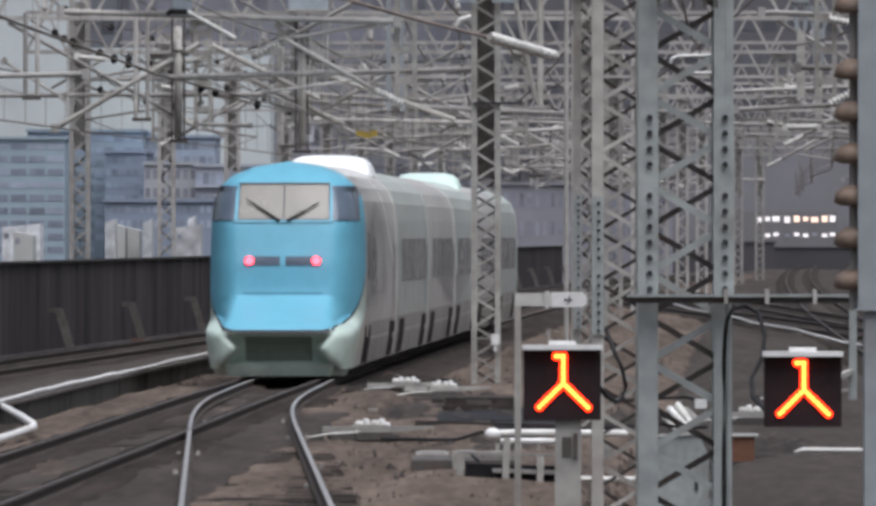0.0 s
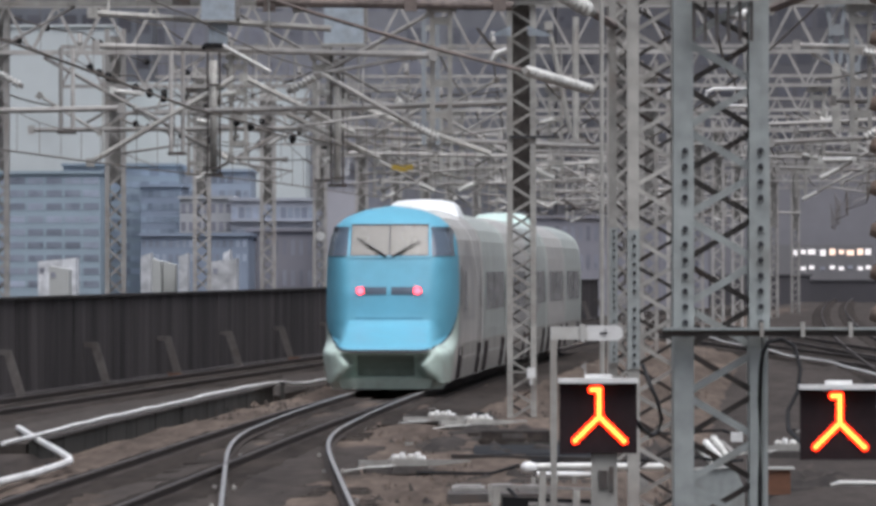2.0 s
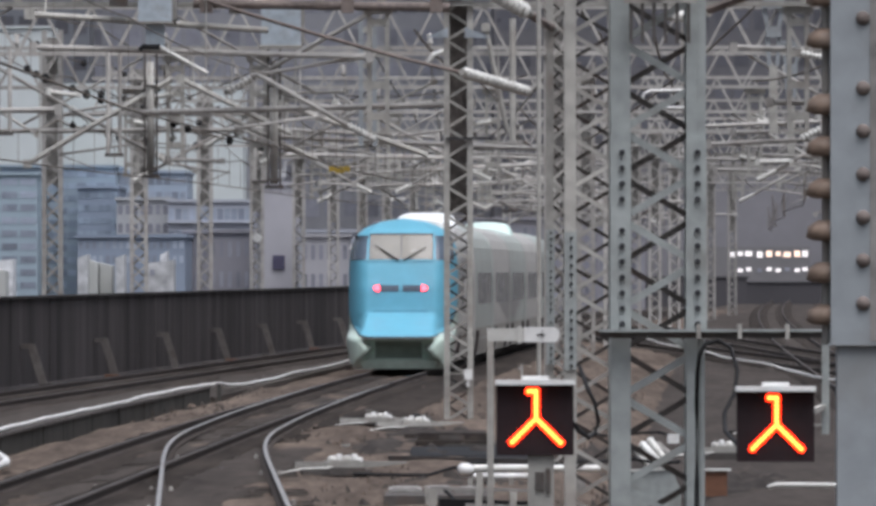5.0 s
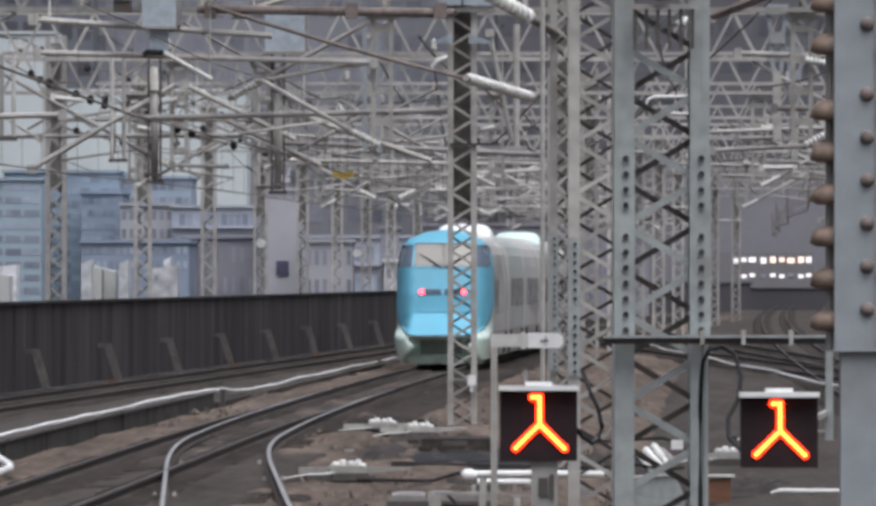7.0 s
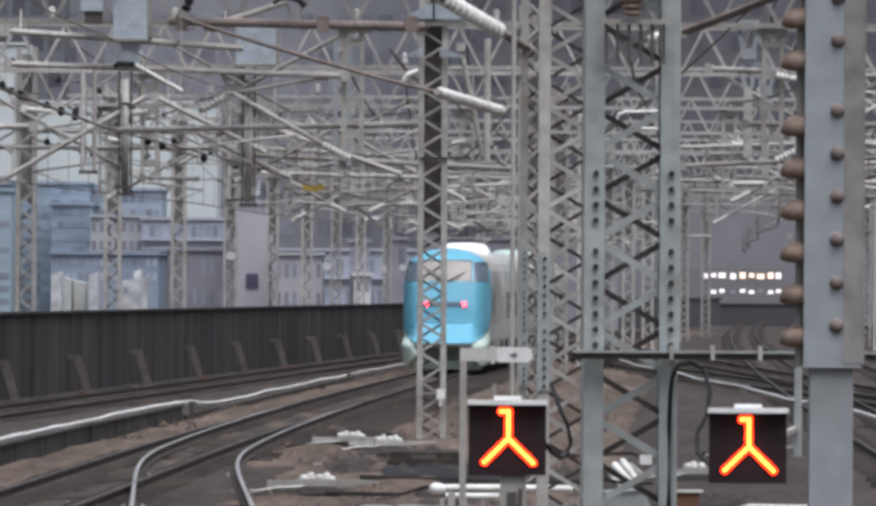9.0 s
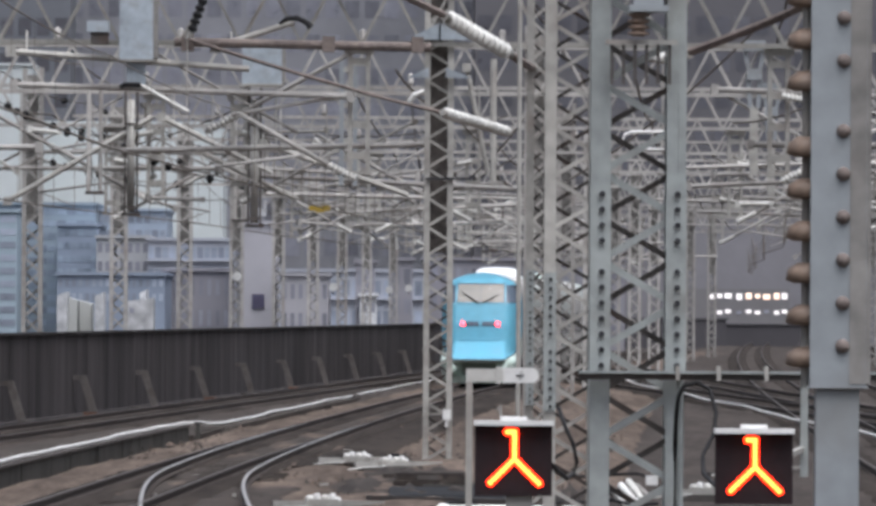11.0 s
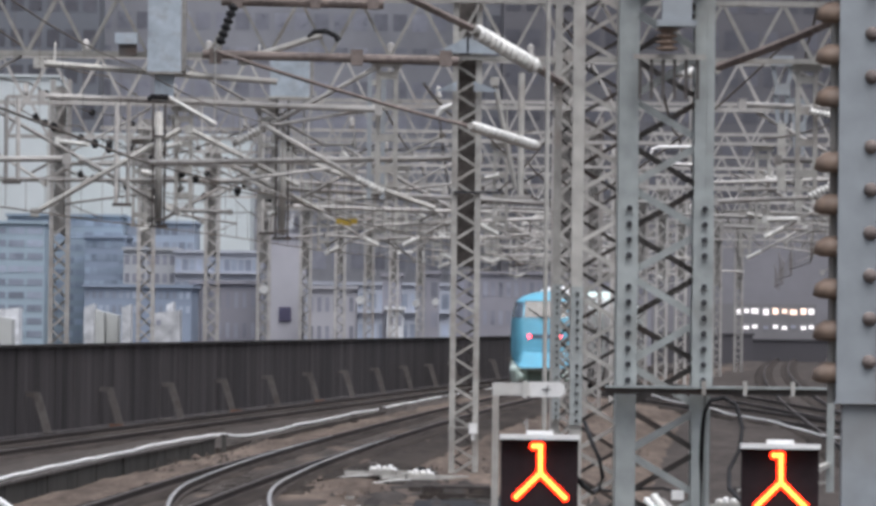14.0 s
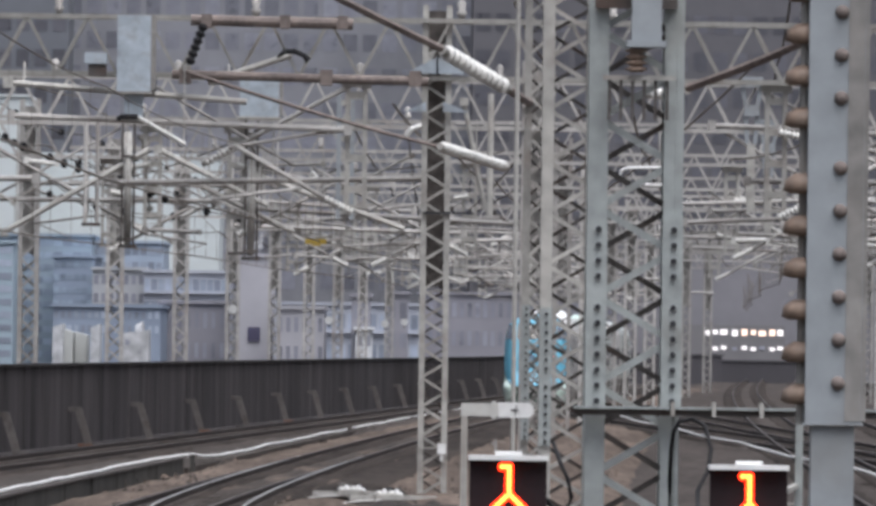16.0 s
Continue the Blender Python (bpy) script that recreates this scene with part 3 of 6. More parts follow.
def train_car(length, first, paint, cover, window_list, label, green=False, wedge=None):
    car = thing("train_car", pose(0, 0, 0), label, "train car", "cars of the departing train")
    start = 5.2 if first else 0.0
    part("body", body_shell(start, length, 0, len(SECTION)), paint, car, smooth=False)
    if first:
        upper, lower, skirt, nu = Form(), Form(), Form(), 48
        for f, nz in ((upper, 26), (lower, 10), (skirt, 12)):
            for j in range(nz + 1):
                k = j / nz
                for i in range(nu + 1):
                    u = -1 + 2 * i / nu
                    edge = mask_edge(u)
                    shelf = max(edge + 0.02, 1.56)
                    z = edge + 0.0 + (0.2 - edge) * (1 - k) if f is skirt else edge + (shelf - edge) * k if f is lower else shelf + (4.10 - shelf) * k
                    f.v.append(tuple(nose_point(u, z)))
            f.f = [(j * (nu + 1) + i, j * (nu + 1) + i + 1, (j + 1) * (nu + 1) + i + 1, (j + 1) * (nu + 1) + i) for j in range(nz) for i in range(nu)]
        flank = Form()
        for side in (-1, 1):
            rows, o = np.linspace(0.22, 4.08, 24), len(flank.v)
            for z in rows:
                flank.v += [tuple(nose_point(side, z)), (side * half_width(z), 5.3, z)]
            flank.f += [(o + 2 * j, o + 2 * j + 1, o + 2 * j + 3, o + 2 * j + 2) for j in range(len(rows) - 1)]
        part("flank", flank, SILVER, car, "silver-grey flank beside the nose", True)
        part("nose_upper", upper, BLUE, car, "sky-blue upper nose", True)
        part("nose_shelf", lower, BLUE, car, "sky-blue sloping lower nose", True)
        part("nose_skirt", skirt, SEAFOAM, car, "pale green skirt below the nose", True)
        part("nose_rim", rim_form(), DARK_METAL, car, "dark line under the blue nose")
        part("shelf_seam", straight_patch(-0.74, 0.74, 1.585, 1.61, 0.012, 10, 1), DEEP_BLUE, car, "dark seam above the shelf")
        part("coupler_cover", straight_patch(-0.62, 0.62, 0.34, 0.80, 0.02, 8, 3), RECESS, car, "shaded cover of the coupler")
        part("obstacle_guard", Form().add([(-1.22, 1.5, 0.06), (-0.95, 0.5, 0.06), (0.95, 0.5, 0.06), (1.22, 1.5, 0.06), (-1.32, 1.6, 0.30), (-1.05, 0.36, 0.30), (1.05, 0.36, 0.30), (1.32, 1.6, 0.30)],
                                             [(0, 1, 5, 4), (1, 2, 6, 5), (2, 3, 7, 6), (4, 5, 6, 7), (3, 2, 1, 0)]), SEAFOAM, car, "pale green snow guard")
        for a, b in ((-1.40, -0.93), (0.93, 1.40)):
            part("cab_side_window", straight_patch(a, b, 2.97, 3.62, 0.022, 16, 6, 0.95), GLASS, car, "dark wrap-around cab window")
        part("windscreen", straight_patch(-0.86, 0.86, 2.97, 3.68, 0.012, 10, 6, 0.98), WINDSCREEN, car, "pale reflecting windscreen")
        fr = Form()
        for a, b, c, d in ((-0.91, 0.91, 2.93, 2.975), (-0.89, 0.89, 3.675, 3.72), (-0.92, -0.86, 2.93, 3.72), (0.86, 0.92, 2.93, 3.72)):
            p = straight_patch(a, b, c, d, 0.024, 6, 4, 0.98 if d - c > 0.1 else 1.0)
            fr.add(p.v, p.f)
        part("windscreen_frame", fr, BLUE, car)
        seal = Form()
        for a, b, c, d in ((-0.86, 0.86, 2.972, 2.995), (-0.85, 0.85, 3.655, 3.678), (-0.862, -0.845, 2.972, 3.678), (0.845, 0.862, 2.972, 3.678)):
            p = straight_patch(a, b, c, d, 0.027, 6, 4, 0.98 if d - c > 0.1 else 1.0)
            seal.add(p.v, p.f)
        part("windscreen_seal", seal, DARK_METAL, car, "thin dark rubber seal")
        part("windscreen_divider", straight_patch(-0.012, 0.012, 2.97, 3.68, 0.02, 1, 4), DARK_METAL, car)
        for a, b in (((-0.05, 2.95), (-0.5, 3.36)), ((0.05, 2.95), (0.46, 3.3))):
            p, q = nose_point(*a, 0.06), nose_point(*b, 0.06)
            part("wiper", Form().tube([p, p.lerp(q, 0.5), q], [0.024, 0.019, 0.011], 6), CABLE, car)
        for a, b, red in ((-0.49, -0.035, (-0.49, -0.36)), (0.035, 0.49, (0.36, 0.49))):
            lamp = part("lamp_unit", nose_patch(a, b, 2.12, 2.29, 0.01, 6, 2), GLASS, car, "dark light cluster")
            c = nose_point(sum(red) / 2, 2.205, 0.02)
            part("tail_light", Form().tube([c + Vector((0, 0.03, 0)), c + Vector((0, -0.03, 0))], 0.078, 16), TAIL_RED, lamp, "lit red tail light")
        for side in (-1, 1):
            part("cab_door", side_patch(5.6, 6.5, 0.75, 3.05, side, 0.01), SILVER, car)
            part("cab_window", side_patch(5.7, 6.4, 1.85, 2.75, side, 0.016), SIDE_GLASS, car)
            part("swoosh", arch_patch(7.2, 15.4, 1.55, 3.35, side, 0.007), SWEEP, car, "dark painted arch behind the cab")
            part("arch_inner", arch_patch(10.6, 13.4, 1.6, 2.8, side, 0.0085), paint, car)
            part("saloon_window", arch_patch(7.9, 10.4, 1.75, 2.66, side, 0.011), SIDE_GLASS, car)
            # painted highlight: a pale strip follows the bright curve on the side
            part("highlight_line", sweep_patch(14.8, 21.2, 1.9, 3.95, side, 0.010), PALE_SWEEP, car, "pale curving line painted for the highlight")
        bogies = (6.2, 19.9)
    else:
        bogies = (2.9, length - 2.9)
    for side in (-1, 1):
        part("lower_panel", side_patch(start + 0.1, length - 0.05, 0.24, 1.02, side, 0.004), LOWER_SILVER, car, "stained lower side panel, browner for the reflected ground")
    for y in bogies:
        bogie(car, y)
    for a, b in window_list:
        for side in (-1, 1):
            part("side_window", side_patch(a, b, 1.72, 2.62, side, 0.008), SIDE_GLASS, car)
    for side in (-1, 1):
        y = length - 1.6
        part("door", side_patch(y - 0.45, y + 0.45, 0.6, 2.7, side, 0.012), paint, car)
        part("door_window", side_patch(y - 0.22, y + 0.22, 1.8, 2.5, side, 0.018), SIDE_GLASS, car)
        part("seam", side_patch(length - 0.26, length - 0.02, 0.3, 4.0, side, 0.014, 14), paint, car, "pale end edge")
    if not first:
        for side in (-1, 1):
            if wedge:
                part("livery_wedge", wedge_patch(*wedge, 1.12, 1.74, side, 0.0065), SWEEP, car, "dark livery wedge below the windows")
    if cover:
        part("roof_cover", roof_cover(*cover, 0.92, 4.06, 0.32), ROOF_GREEN if green else ROOF_WHITE, car, "pale raised roof cover")
    rim = body_shell(length - 0.45, length - 0.03)
    rim.v = [(x * 1.008, y, 2.0 + (z - 2.0) * 1.007) for x, y, z in rim.v]
    part("end_rim", rim, paint, car, "pale end rim")
    bellows = Form()
    for i in range(5):
        bellows.box(-1.2, 1.2, length + 0.02 + i * 0.1, length + 0.08 + i * 0.1, 0.6, 3.5)
    part("gangway_bellows", bellows, CABLE, car)
    return car


CARS = [(train_car(22.3, True, SILVER, None, [], "sky-blue and silver tail car with lit red lights"), 0.0)]
at_y = 22.8
for i in range(5):
    wins = [(2.4, 8.9), (9.2, 17.4)]
    CARS.append((train_car(20.0, False, SILVER_GREEN if i % 2 == 0 else SILVER, {0: (0.8, 4.2), 3: (3.0, 5.4)}.get(i), wins,
                           "silver-green middle car with dark windows" if i % 2 == 0 else "silver middle car with dark windows", i == 3, {1: (5.5, 19.7, 17.5), 2: (0.3, 13.5, 2.0)}.get(i)), at_y))
    at_y += 20.5


def nose_at(t):
    """Distance of the train's tail from the camera's spot."""
    return 201 + 17.3 * t


def motions():
    for car, behind in CARS:
        rows = []
        for i in range(17):
            y = nose_at(i) + behind
            heading = math.degrees(math.atan2(main_x(y + 20) - main_x(y), 20))
            rows.append((i, pose(main_x(y), y, 0, 0, 0, -heading)))
        walk(car, rows)


# ---- catenary gantries ----
def rear_lacing(w, z0, z1, chord, lace, pitch):
    """The lacing of the far face and the inner sides, coloured darker to carry shade."""
    f, h = Form(), w / 2 - chord / 2
    for i in range(int((z1 - z0) / pitch)):
        a, b, s = z0 + i * pitch, z0 + (i + 1) * pitch, 1 if i % 2 else -1
        f.bar((s * h, w / 2 - 0.02, a), (-s * h, w / 2 - 0.02, b), lace * 0.5, lace)
        for sx in (-1, 1):
            f.bar((sx * (w / 2 - 0.02), s * h, a), (sx * (w / 2 - 0.02), -s * h, b), lace * 0.4, lace)
    return f


def lattice(form, w, z0, z1, chord, lace, pitch, x=0.0, y=0.0, rear=True):
    """A square lattice mast: four angle chords laced on all faces."""
    h = w / 2 - chord / 2
    for sx in (-1, 1):
        for sy in (-1, 1):
            cx, cy, t = x + sx * h, y + sy * h, 0.014
            form.box(cx - chord / 2, cx + chord / 2, cy + sy * (chord / 2 - t) - t, cy + sy * (chord / 2 - t) + t, z0, z1)
            form.box(cx + sx * (chord / 2 - t - 0.003) - t, cx + sx * (chord / 2 - t - 0.003) + t, cy - chord / 2 + 0.003, cy + chord / 2 - 0.003, z0, z1)
    k = int((z1 - z0) / pitch)
    for i in range(k):
        a, b = z0 + i * pitch, z0 + (i + 1) * pitch
        s = 1 if i % 2 else -1
        for sy in (-1, 1) if rear else (-1,):
            form.bar((x - s * h, y + sy * (w / 2 - 0.045), a), (x + s * h, y + sy * (w / 2 - 0.045), b), lace * 0.35, lace)
        for sx in (-1, 1) if rear else ():
            form.bar((x + sx * (w / 2 - 0.01), y - s * h, a), (x + sx * (w / 2 - 0.01), y + s * h, b), lace * 0.35, lace)
    return form


def chords(w, z0, z1, chord):
    """The four angle irons of a mast."""
    return lattice(Form(), w, z0, z1, chord, 0.05, 1e6)


def lacing_set(w, chord, lace, pitch, paint):
    """Meshes of the single lacing bars, rising to either side: front, rear, flank."""
    h = w / 2 - chord / 2
    made = {}
    for s in (-1, 1):
        made["front", s] = Form().bar((-s * h, -w / 2 + 0.045, 0), (s * h, -w / 2 + 0.045, pitch), lace * 0.3, lace * 0.72).mesh("lacing_bar", paint)
        # rear and flank bars take the dark LACING: shade put into the colour
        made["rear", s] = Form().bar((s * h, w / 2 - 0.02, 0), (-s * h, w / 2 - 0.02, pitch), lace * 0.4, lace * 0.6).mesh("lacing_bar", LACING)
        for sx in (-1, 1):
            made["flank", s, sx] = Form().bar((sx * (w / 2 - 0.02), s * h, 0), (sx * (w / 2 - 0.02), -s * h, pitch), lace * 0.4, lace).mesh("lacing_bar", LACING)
    return made


MAST = chords(0.58, -0.5, 9.6, 0.12).mesh("column", STEEL)
MAST_FAR = lattice(Form(), 0.58, -0.5, 9.4, 0.12, 0.06, 0.42, rear=False).mesh("column", STEEL_FAR)
# duller inner lacing and a filling box stand for the shaded mast core
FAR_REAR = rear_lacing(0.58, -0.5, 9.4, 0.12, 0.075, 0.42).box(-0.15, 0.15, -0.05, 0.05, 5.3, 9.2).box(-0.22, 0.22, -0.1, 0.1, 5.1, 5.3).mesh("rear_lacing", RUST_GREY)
near = Form()
for sy in (-1, 1):
    for a, b, z0 in ((-0.29, -0.17, -0.5), (0.17, 0.24, -0.5), (0.242, 0.29, 2.34)):
        near.box(a, b, sy * 0.276 - 0.014, sy * 0.276 + 0.014, z0, 9.6)
    near.box(-0.287, -0.262, sy * 0.21 - 0.05, sy * 0.21 + 0.05, -0.5, 9.6)
    near.box(0.212, 0.237, sy * 0.21 - 0.05, sy * 0.21 + 0.05, -0.5, 9.6)
MAST_NEAR = near.mesh("column", PAINTED)
NARROW = chords(0.45, -0.5, 9.6, 0.11).mesh("column", STEEL)
SLIM = chords(0.56, -0.46, 9.2, 0.11).mesh("column", STEEL)
LACINGS = {NARROW: (lacing_set(0.45, 0.11, 0.06, 0.30, STEEL), 0.30, -0.5), MAST: (lacing_set(0.58, 0.12, 0.06, 0.27, STEEL), 0.27, -0.5), MAST_NEAR: (lacing_set(0.58, 0.12, 0.06, 0.27, PAINTED), 0.27, -0.5), SLIM: (lacing_set(0.56, 0.11, 0.07, 0.28, STEEL), 0.28, -0.46)}


def truss(x0, x1, z0, z1, deep, chord=0.09, panel=1.15):
    f = Form()
    for y in (-deep / 2, deep / 2):
        for z in (z0, z1):
            f.box(x0, x1, y - chord / 2, y + chord / 2, z - chord / 2, z + chord / 2)
        n = int((x1 - x0) / panel)
        for i in range(n):
            a, b = x0 + (x1 - x0) * i / n, x0 + (x1 - x0) * (i + 1) / n
            mid = (a + b) / 2
            f.bar((a, y, z0), (mid, y, z1), 0.06, 0.05)
            f.bar((mid, y, z1), (b, y, z0), 0.06, 0.05)
    n = int((x1 - x0) / 2.3)
    for i in range(n):
        a, b = x0 + (x1 - x0) * i / n, x0 + (x1 - x0) * (i + 1) / n
        for z in (z0, z1):
            f.bar((a, -deep / 2, z), (b, deep / 2, z), 0.05, 0.04)
    return f


def drop_post_form(w, top, low):
    f = Form()
    for sx in (-1, 1):
        f.box(sx * w / 2 - 0.045, sx * w / 2 + 0.045, -0.12, 0.12, low, top)
    n = int((top - low) / 0.5)
    for i in range(n):
        z = low + (top - low) * (i + 0.5) / n
        f.box(-w / 2 + 0.045, w / 2 - 0.045, -0.1, 0.1, z - 0.07, z + 0.07)
    f.box(-w / 2 - 0.12, w / 2 + 0.12, -0.16, 0.16, top - 0.14, top)
    f.box(-w / 2 - 0.08, w / 2 + 0.08, -0.14, 0.14, low - 0.05, low)
    return f


DROP = drop_post_form(0.34, 7.75, 5.35).mesh("drop_post", STEEL)
# a cantilever reaches from the drop post (x = 0) to the wire 2.2 m to the right
CANT = Form().tube([(0.55, 0, 6.75), (2.45, 0, 6.42)], 0.035, 8).tube([(0.55, 0, 5.45), (2.3, 0, 6.45)], 0.045, 8)
CANT.tube([(0.9, 0, 5.68), (2.75, 0, 5.42)], 0.028, 8).tube([(2.7, 0, 5.42), (1.9, 0, 5.1)], 0.018, 6).bar((1.5, 0, 6.58), (1.5, 0, 5.6), 0.03)
CANT = CANT.mesh("cantilever", STEEL_FAR, True)
CANT_INS = [Form().ribbed((0.05, 0, 6.85), (0.6, 0, 6.74), 0.045, 0.085, 7).mesh("insulator", PORCELAIN, True),
            Form().ribbed((0.05, 0, 5.2), (0.58, 0, 5.47), 0.05, 0.09, 7).mesh("insulator", PORCELAIN, True)]
PIN = Form().tube([(0, 0, 0), (0, 0, 0.12), (0, 0, 0.16), (0, 0, 0.3), (0, 0, 0.36)], [0.05, 0.1, 0.06, 0.09, 0.03], 10).mesh("pin_insulator", STEEL_FAR, True)
STAY = Form().tube([(-1.9, 0, 7.7), (0.9, 0, 6.15)], 0.045, 8).tube([(1.9, 0, 7.7), (-0.9, 0, 6.15)], 0.03, 8).mesh("stay", STEEL_FAR, True)
STAY_INS = Form().ribbed((0.2, 0, 6.54), (0.85, 0, 6.18), 0.05, 0.09, 8).mesh("stay_insulator", PORCELAIN, True)
PIPE = Form().tube([(-3.2, 0, 0), (3.2, 0, 0)], 0.055, 8).box(-3.3, -3.15, -0.08, 0.08, -0.1, 0.1).box(3.15, 3.3, -0.08, 0.08, -0.1, 0.1).mesh("cross_pipe", STEEL_FAR)

SHORT_ARMS = [Form().tube([(-l / 2, 0, 0), (l / 2, 0, 0)], r, 8).box(-l / 2 - 0.06, -l / 2 + 0.06, -0.07, 0.07, -0.08, 0.08).box(l / 2 - 0.05, l / 2 + 0.05, -0.06, 0.06, -0.06, 0.06).mesh("short_arm", mat)
              for l, r, mat in ((1.1, 0.04, STEEL_FAR), (1.7, 0.035, STEEL), (0.8, 0.06, PORCELAIN), (0.6, 0.05, LACING), (1.3, 0.045, RUST_GREY), (0.55, 0.055, PORCELAIN))]
TRACKS = [left_x, main_x, right_x(0), right_x(1), right_x(2), right_x(3)]


def gantry(y, columns, x0, x1, z0=7.8, z1=8.9, far=True):
    """columns: pairs of x and mesh."""
    rng = random.Random(int(y))
    g = thing("catenary_gantry", pose(0, y, 0), "grey lattice catenary gantry spanning the tracks", "gantry", "gantries over the station throat")
    for x, me in columns:
        col = part("column", me, None, g, m=pose(x, 0, 0))
        if me == MAST_FAR:
            tagged(part("rear_lacing", FAR_REAR, None, col, "inner lacing darkened for shade, with a filling box"), kind="stuff")
        else:
            bars, pitch, foot = LACINGS[me]
            for i in range(int((9.1 if y > 100 else 7.0) / pitch)):
                s = 1 if i % 2 else -1
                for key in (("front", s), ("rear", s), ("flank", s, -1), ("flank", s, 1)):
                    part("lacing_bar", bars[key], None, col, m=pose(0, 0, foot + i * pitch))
        if me == SLIM:
            part("footing", Form().box(-0.6, 0.6, -0.6, 0.6, -0.5, -0.30).box(-0.42, 0.42, -0.42, 0.42, -0.30, -0.18), KERB, col, "dark concrete footing")
            # a dark box added to fill the upper half of the lacing
            part("conduit", Form().box(-0.17, 0.16, -0.05, 0.05, 3.8, 9.1), RUST_DARK, col, "dark box inside the upper lacing")
    part("beam", truss(x0, x1, z0, z1, 0.7), STEEL_FAR if far else STEEL, g)
    for k, line in enumerate(TRACKS):
        x, flip = line(y), (k + int(y / 47)) % 2
        if x > x1 or x < x0 - 3 or y < 200 or (k >= 2 and y > 440):
            continue
        side = -1 if flip else 1
        px = x - side * 2.2
        post = part("drop_post", DROP, None, g, m=pose(px, -0.1, z0 - 7.8))
        arm = part("cantilever", CANT, None, g, m=pose(px, -0.35, 0, 0, 0, 180 if flip else 0))
        for ins in CANT_INS:
            part("insulator", ins, None, arm)
        if y > 200 and rng.random() < 0.75:
            st = part("stay", STAY, None, g, m=pose(x + rng.uniform(-1, 1), 0.42, z0 - 7.8 + rng.uniform(-0.2, 0.1), 0, 0, rng.choice((0, 180))))
            part("insulator", STAY_INS, None, st)
        for dz in (rng.uniform(6.6, 7.3), rng.uniform(5.7, 6.3)):
            if rng.random() < 0.8:
                part("cross_pipe", PIPE, None, g, m=pose(x + rng.uniform(-1.5, 1.5), rng.uniform(-0.6, 0.6), dz, 0, rng.uniform(-3, 3), rng.uniform(-6, 6)))
        if y > 240:
            for i in range(4):
                me = rng.choice(SHORT_ARMS)
                part("short_arm", me, None, g, m=pose(x + rng.uniform(-2.8, 2.8), rng.uniform(-0.7, 0.7), rng.uniform(5.0, 7.6), 0, rng.choice((0, 0, 0, 28, -28, 84)) + rng.uniform(-5, 5), rng.uniform(-30, 30)))
    for x in np.arange(x0 + 1, x1 - 1, 3.6):
        part("pin_insulator", PIN, None, g, m=pose(x + rng.uniform(-0.5, 0.5), 0, z1 + 0.05))
    return g


def left_mast_x(y):
    return -9.99 + (y - 301) * 0.0262


gantry(66, [(1.51, MAST_NEAR)], -9.0, 12.0, 8.2, 9.3, False)
gantry(113, [(1.90, MAST)], -12.0, 14.0, 8.2, 9.3, False)
gantry(160, [(2.235, NARROW)], -14.0, 16.0, 8.2, 9.3, False)
gantry(207, [(0.92, SLIM), (17.0, MAST_FAR)], -14.5, 18.0, 7.8, 8.9, False)
for y in (254, 301, 348, 395, 442, 489, 536, 583, 630, 690):
    cols = [(left_mast_x(y), MAST_FAR), (main_x(y) + (4.0 if y > 260 else 4.8), MAST_FAR), (right_x(1)(y) + 2.15, MAST_FAR), (right_x(3)(y) + 2.3, MAST_FAR)]
    gantry(y, cols, left_mast_x(y) - 1.5, right_x(3)(y) + 3, 7.8, 8.9, True)

BOLT = Form().tube([(0, 0, 0), (0, -0.034, 0)], 0.019, 6).mesh("bolt", DARK_METAL)
# splice plates with bolts on the three nearest masts
for y, x, z0, z1 in ((66, 1.51, 2.32, 3.5), (113, 1.90, 1.65, 3.1), (160, 2.235, 1.3, 3.3)):
    f, spots = Form(), []
    for sx in (-1, 1):
        cx = sx * (0.23 if y < 150 else 0.165)
        f.box(cx - 0.062, cx + 0.062, -0.312, -0.292, z0, z1)
        n = int((z1 - z0) / 0.095)
        for i in range(n):
            if i % 8 != 7:
                z = z0 + 0.05 + i * 0.095
                spots.append((cx + 0.008, -0.30, z))
    sp = thing("splice_plate", pose(x, y, 0), "grey bolted splice plates on a lattice mast", "splice plate", "splice plates of the masts")
    part("plate", f, PAINTED, sp)
    for spot in spots:
        part("bolt", BOLT, None, sp, m=pose(*spot))

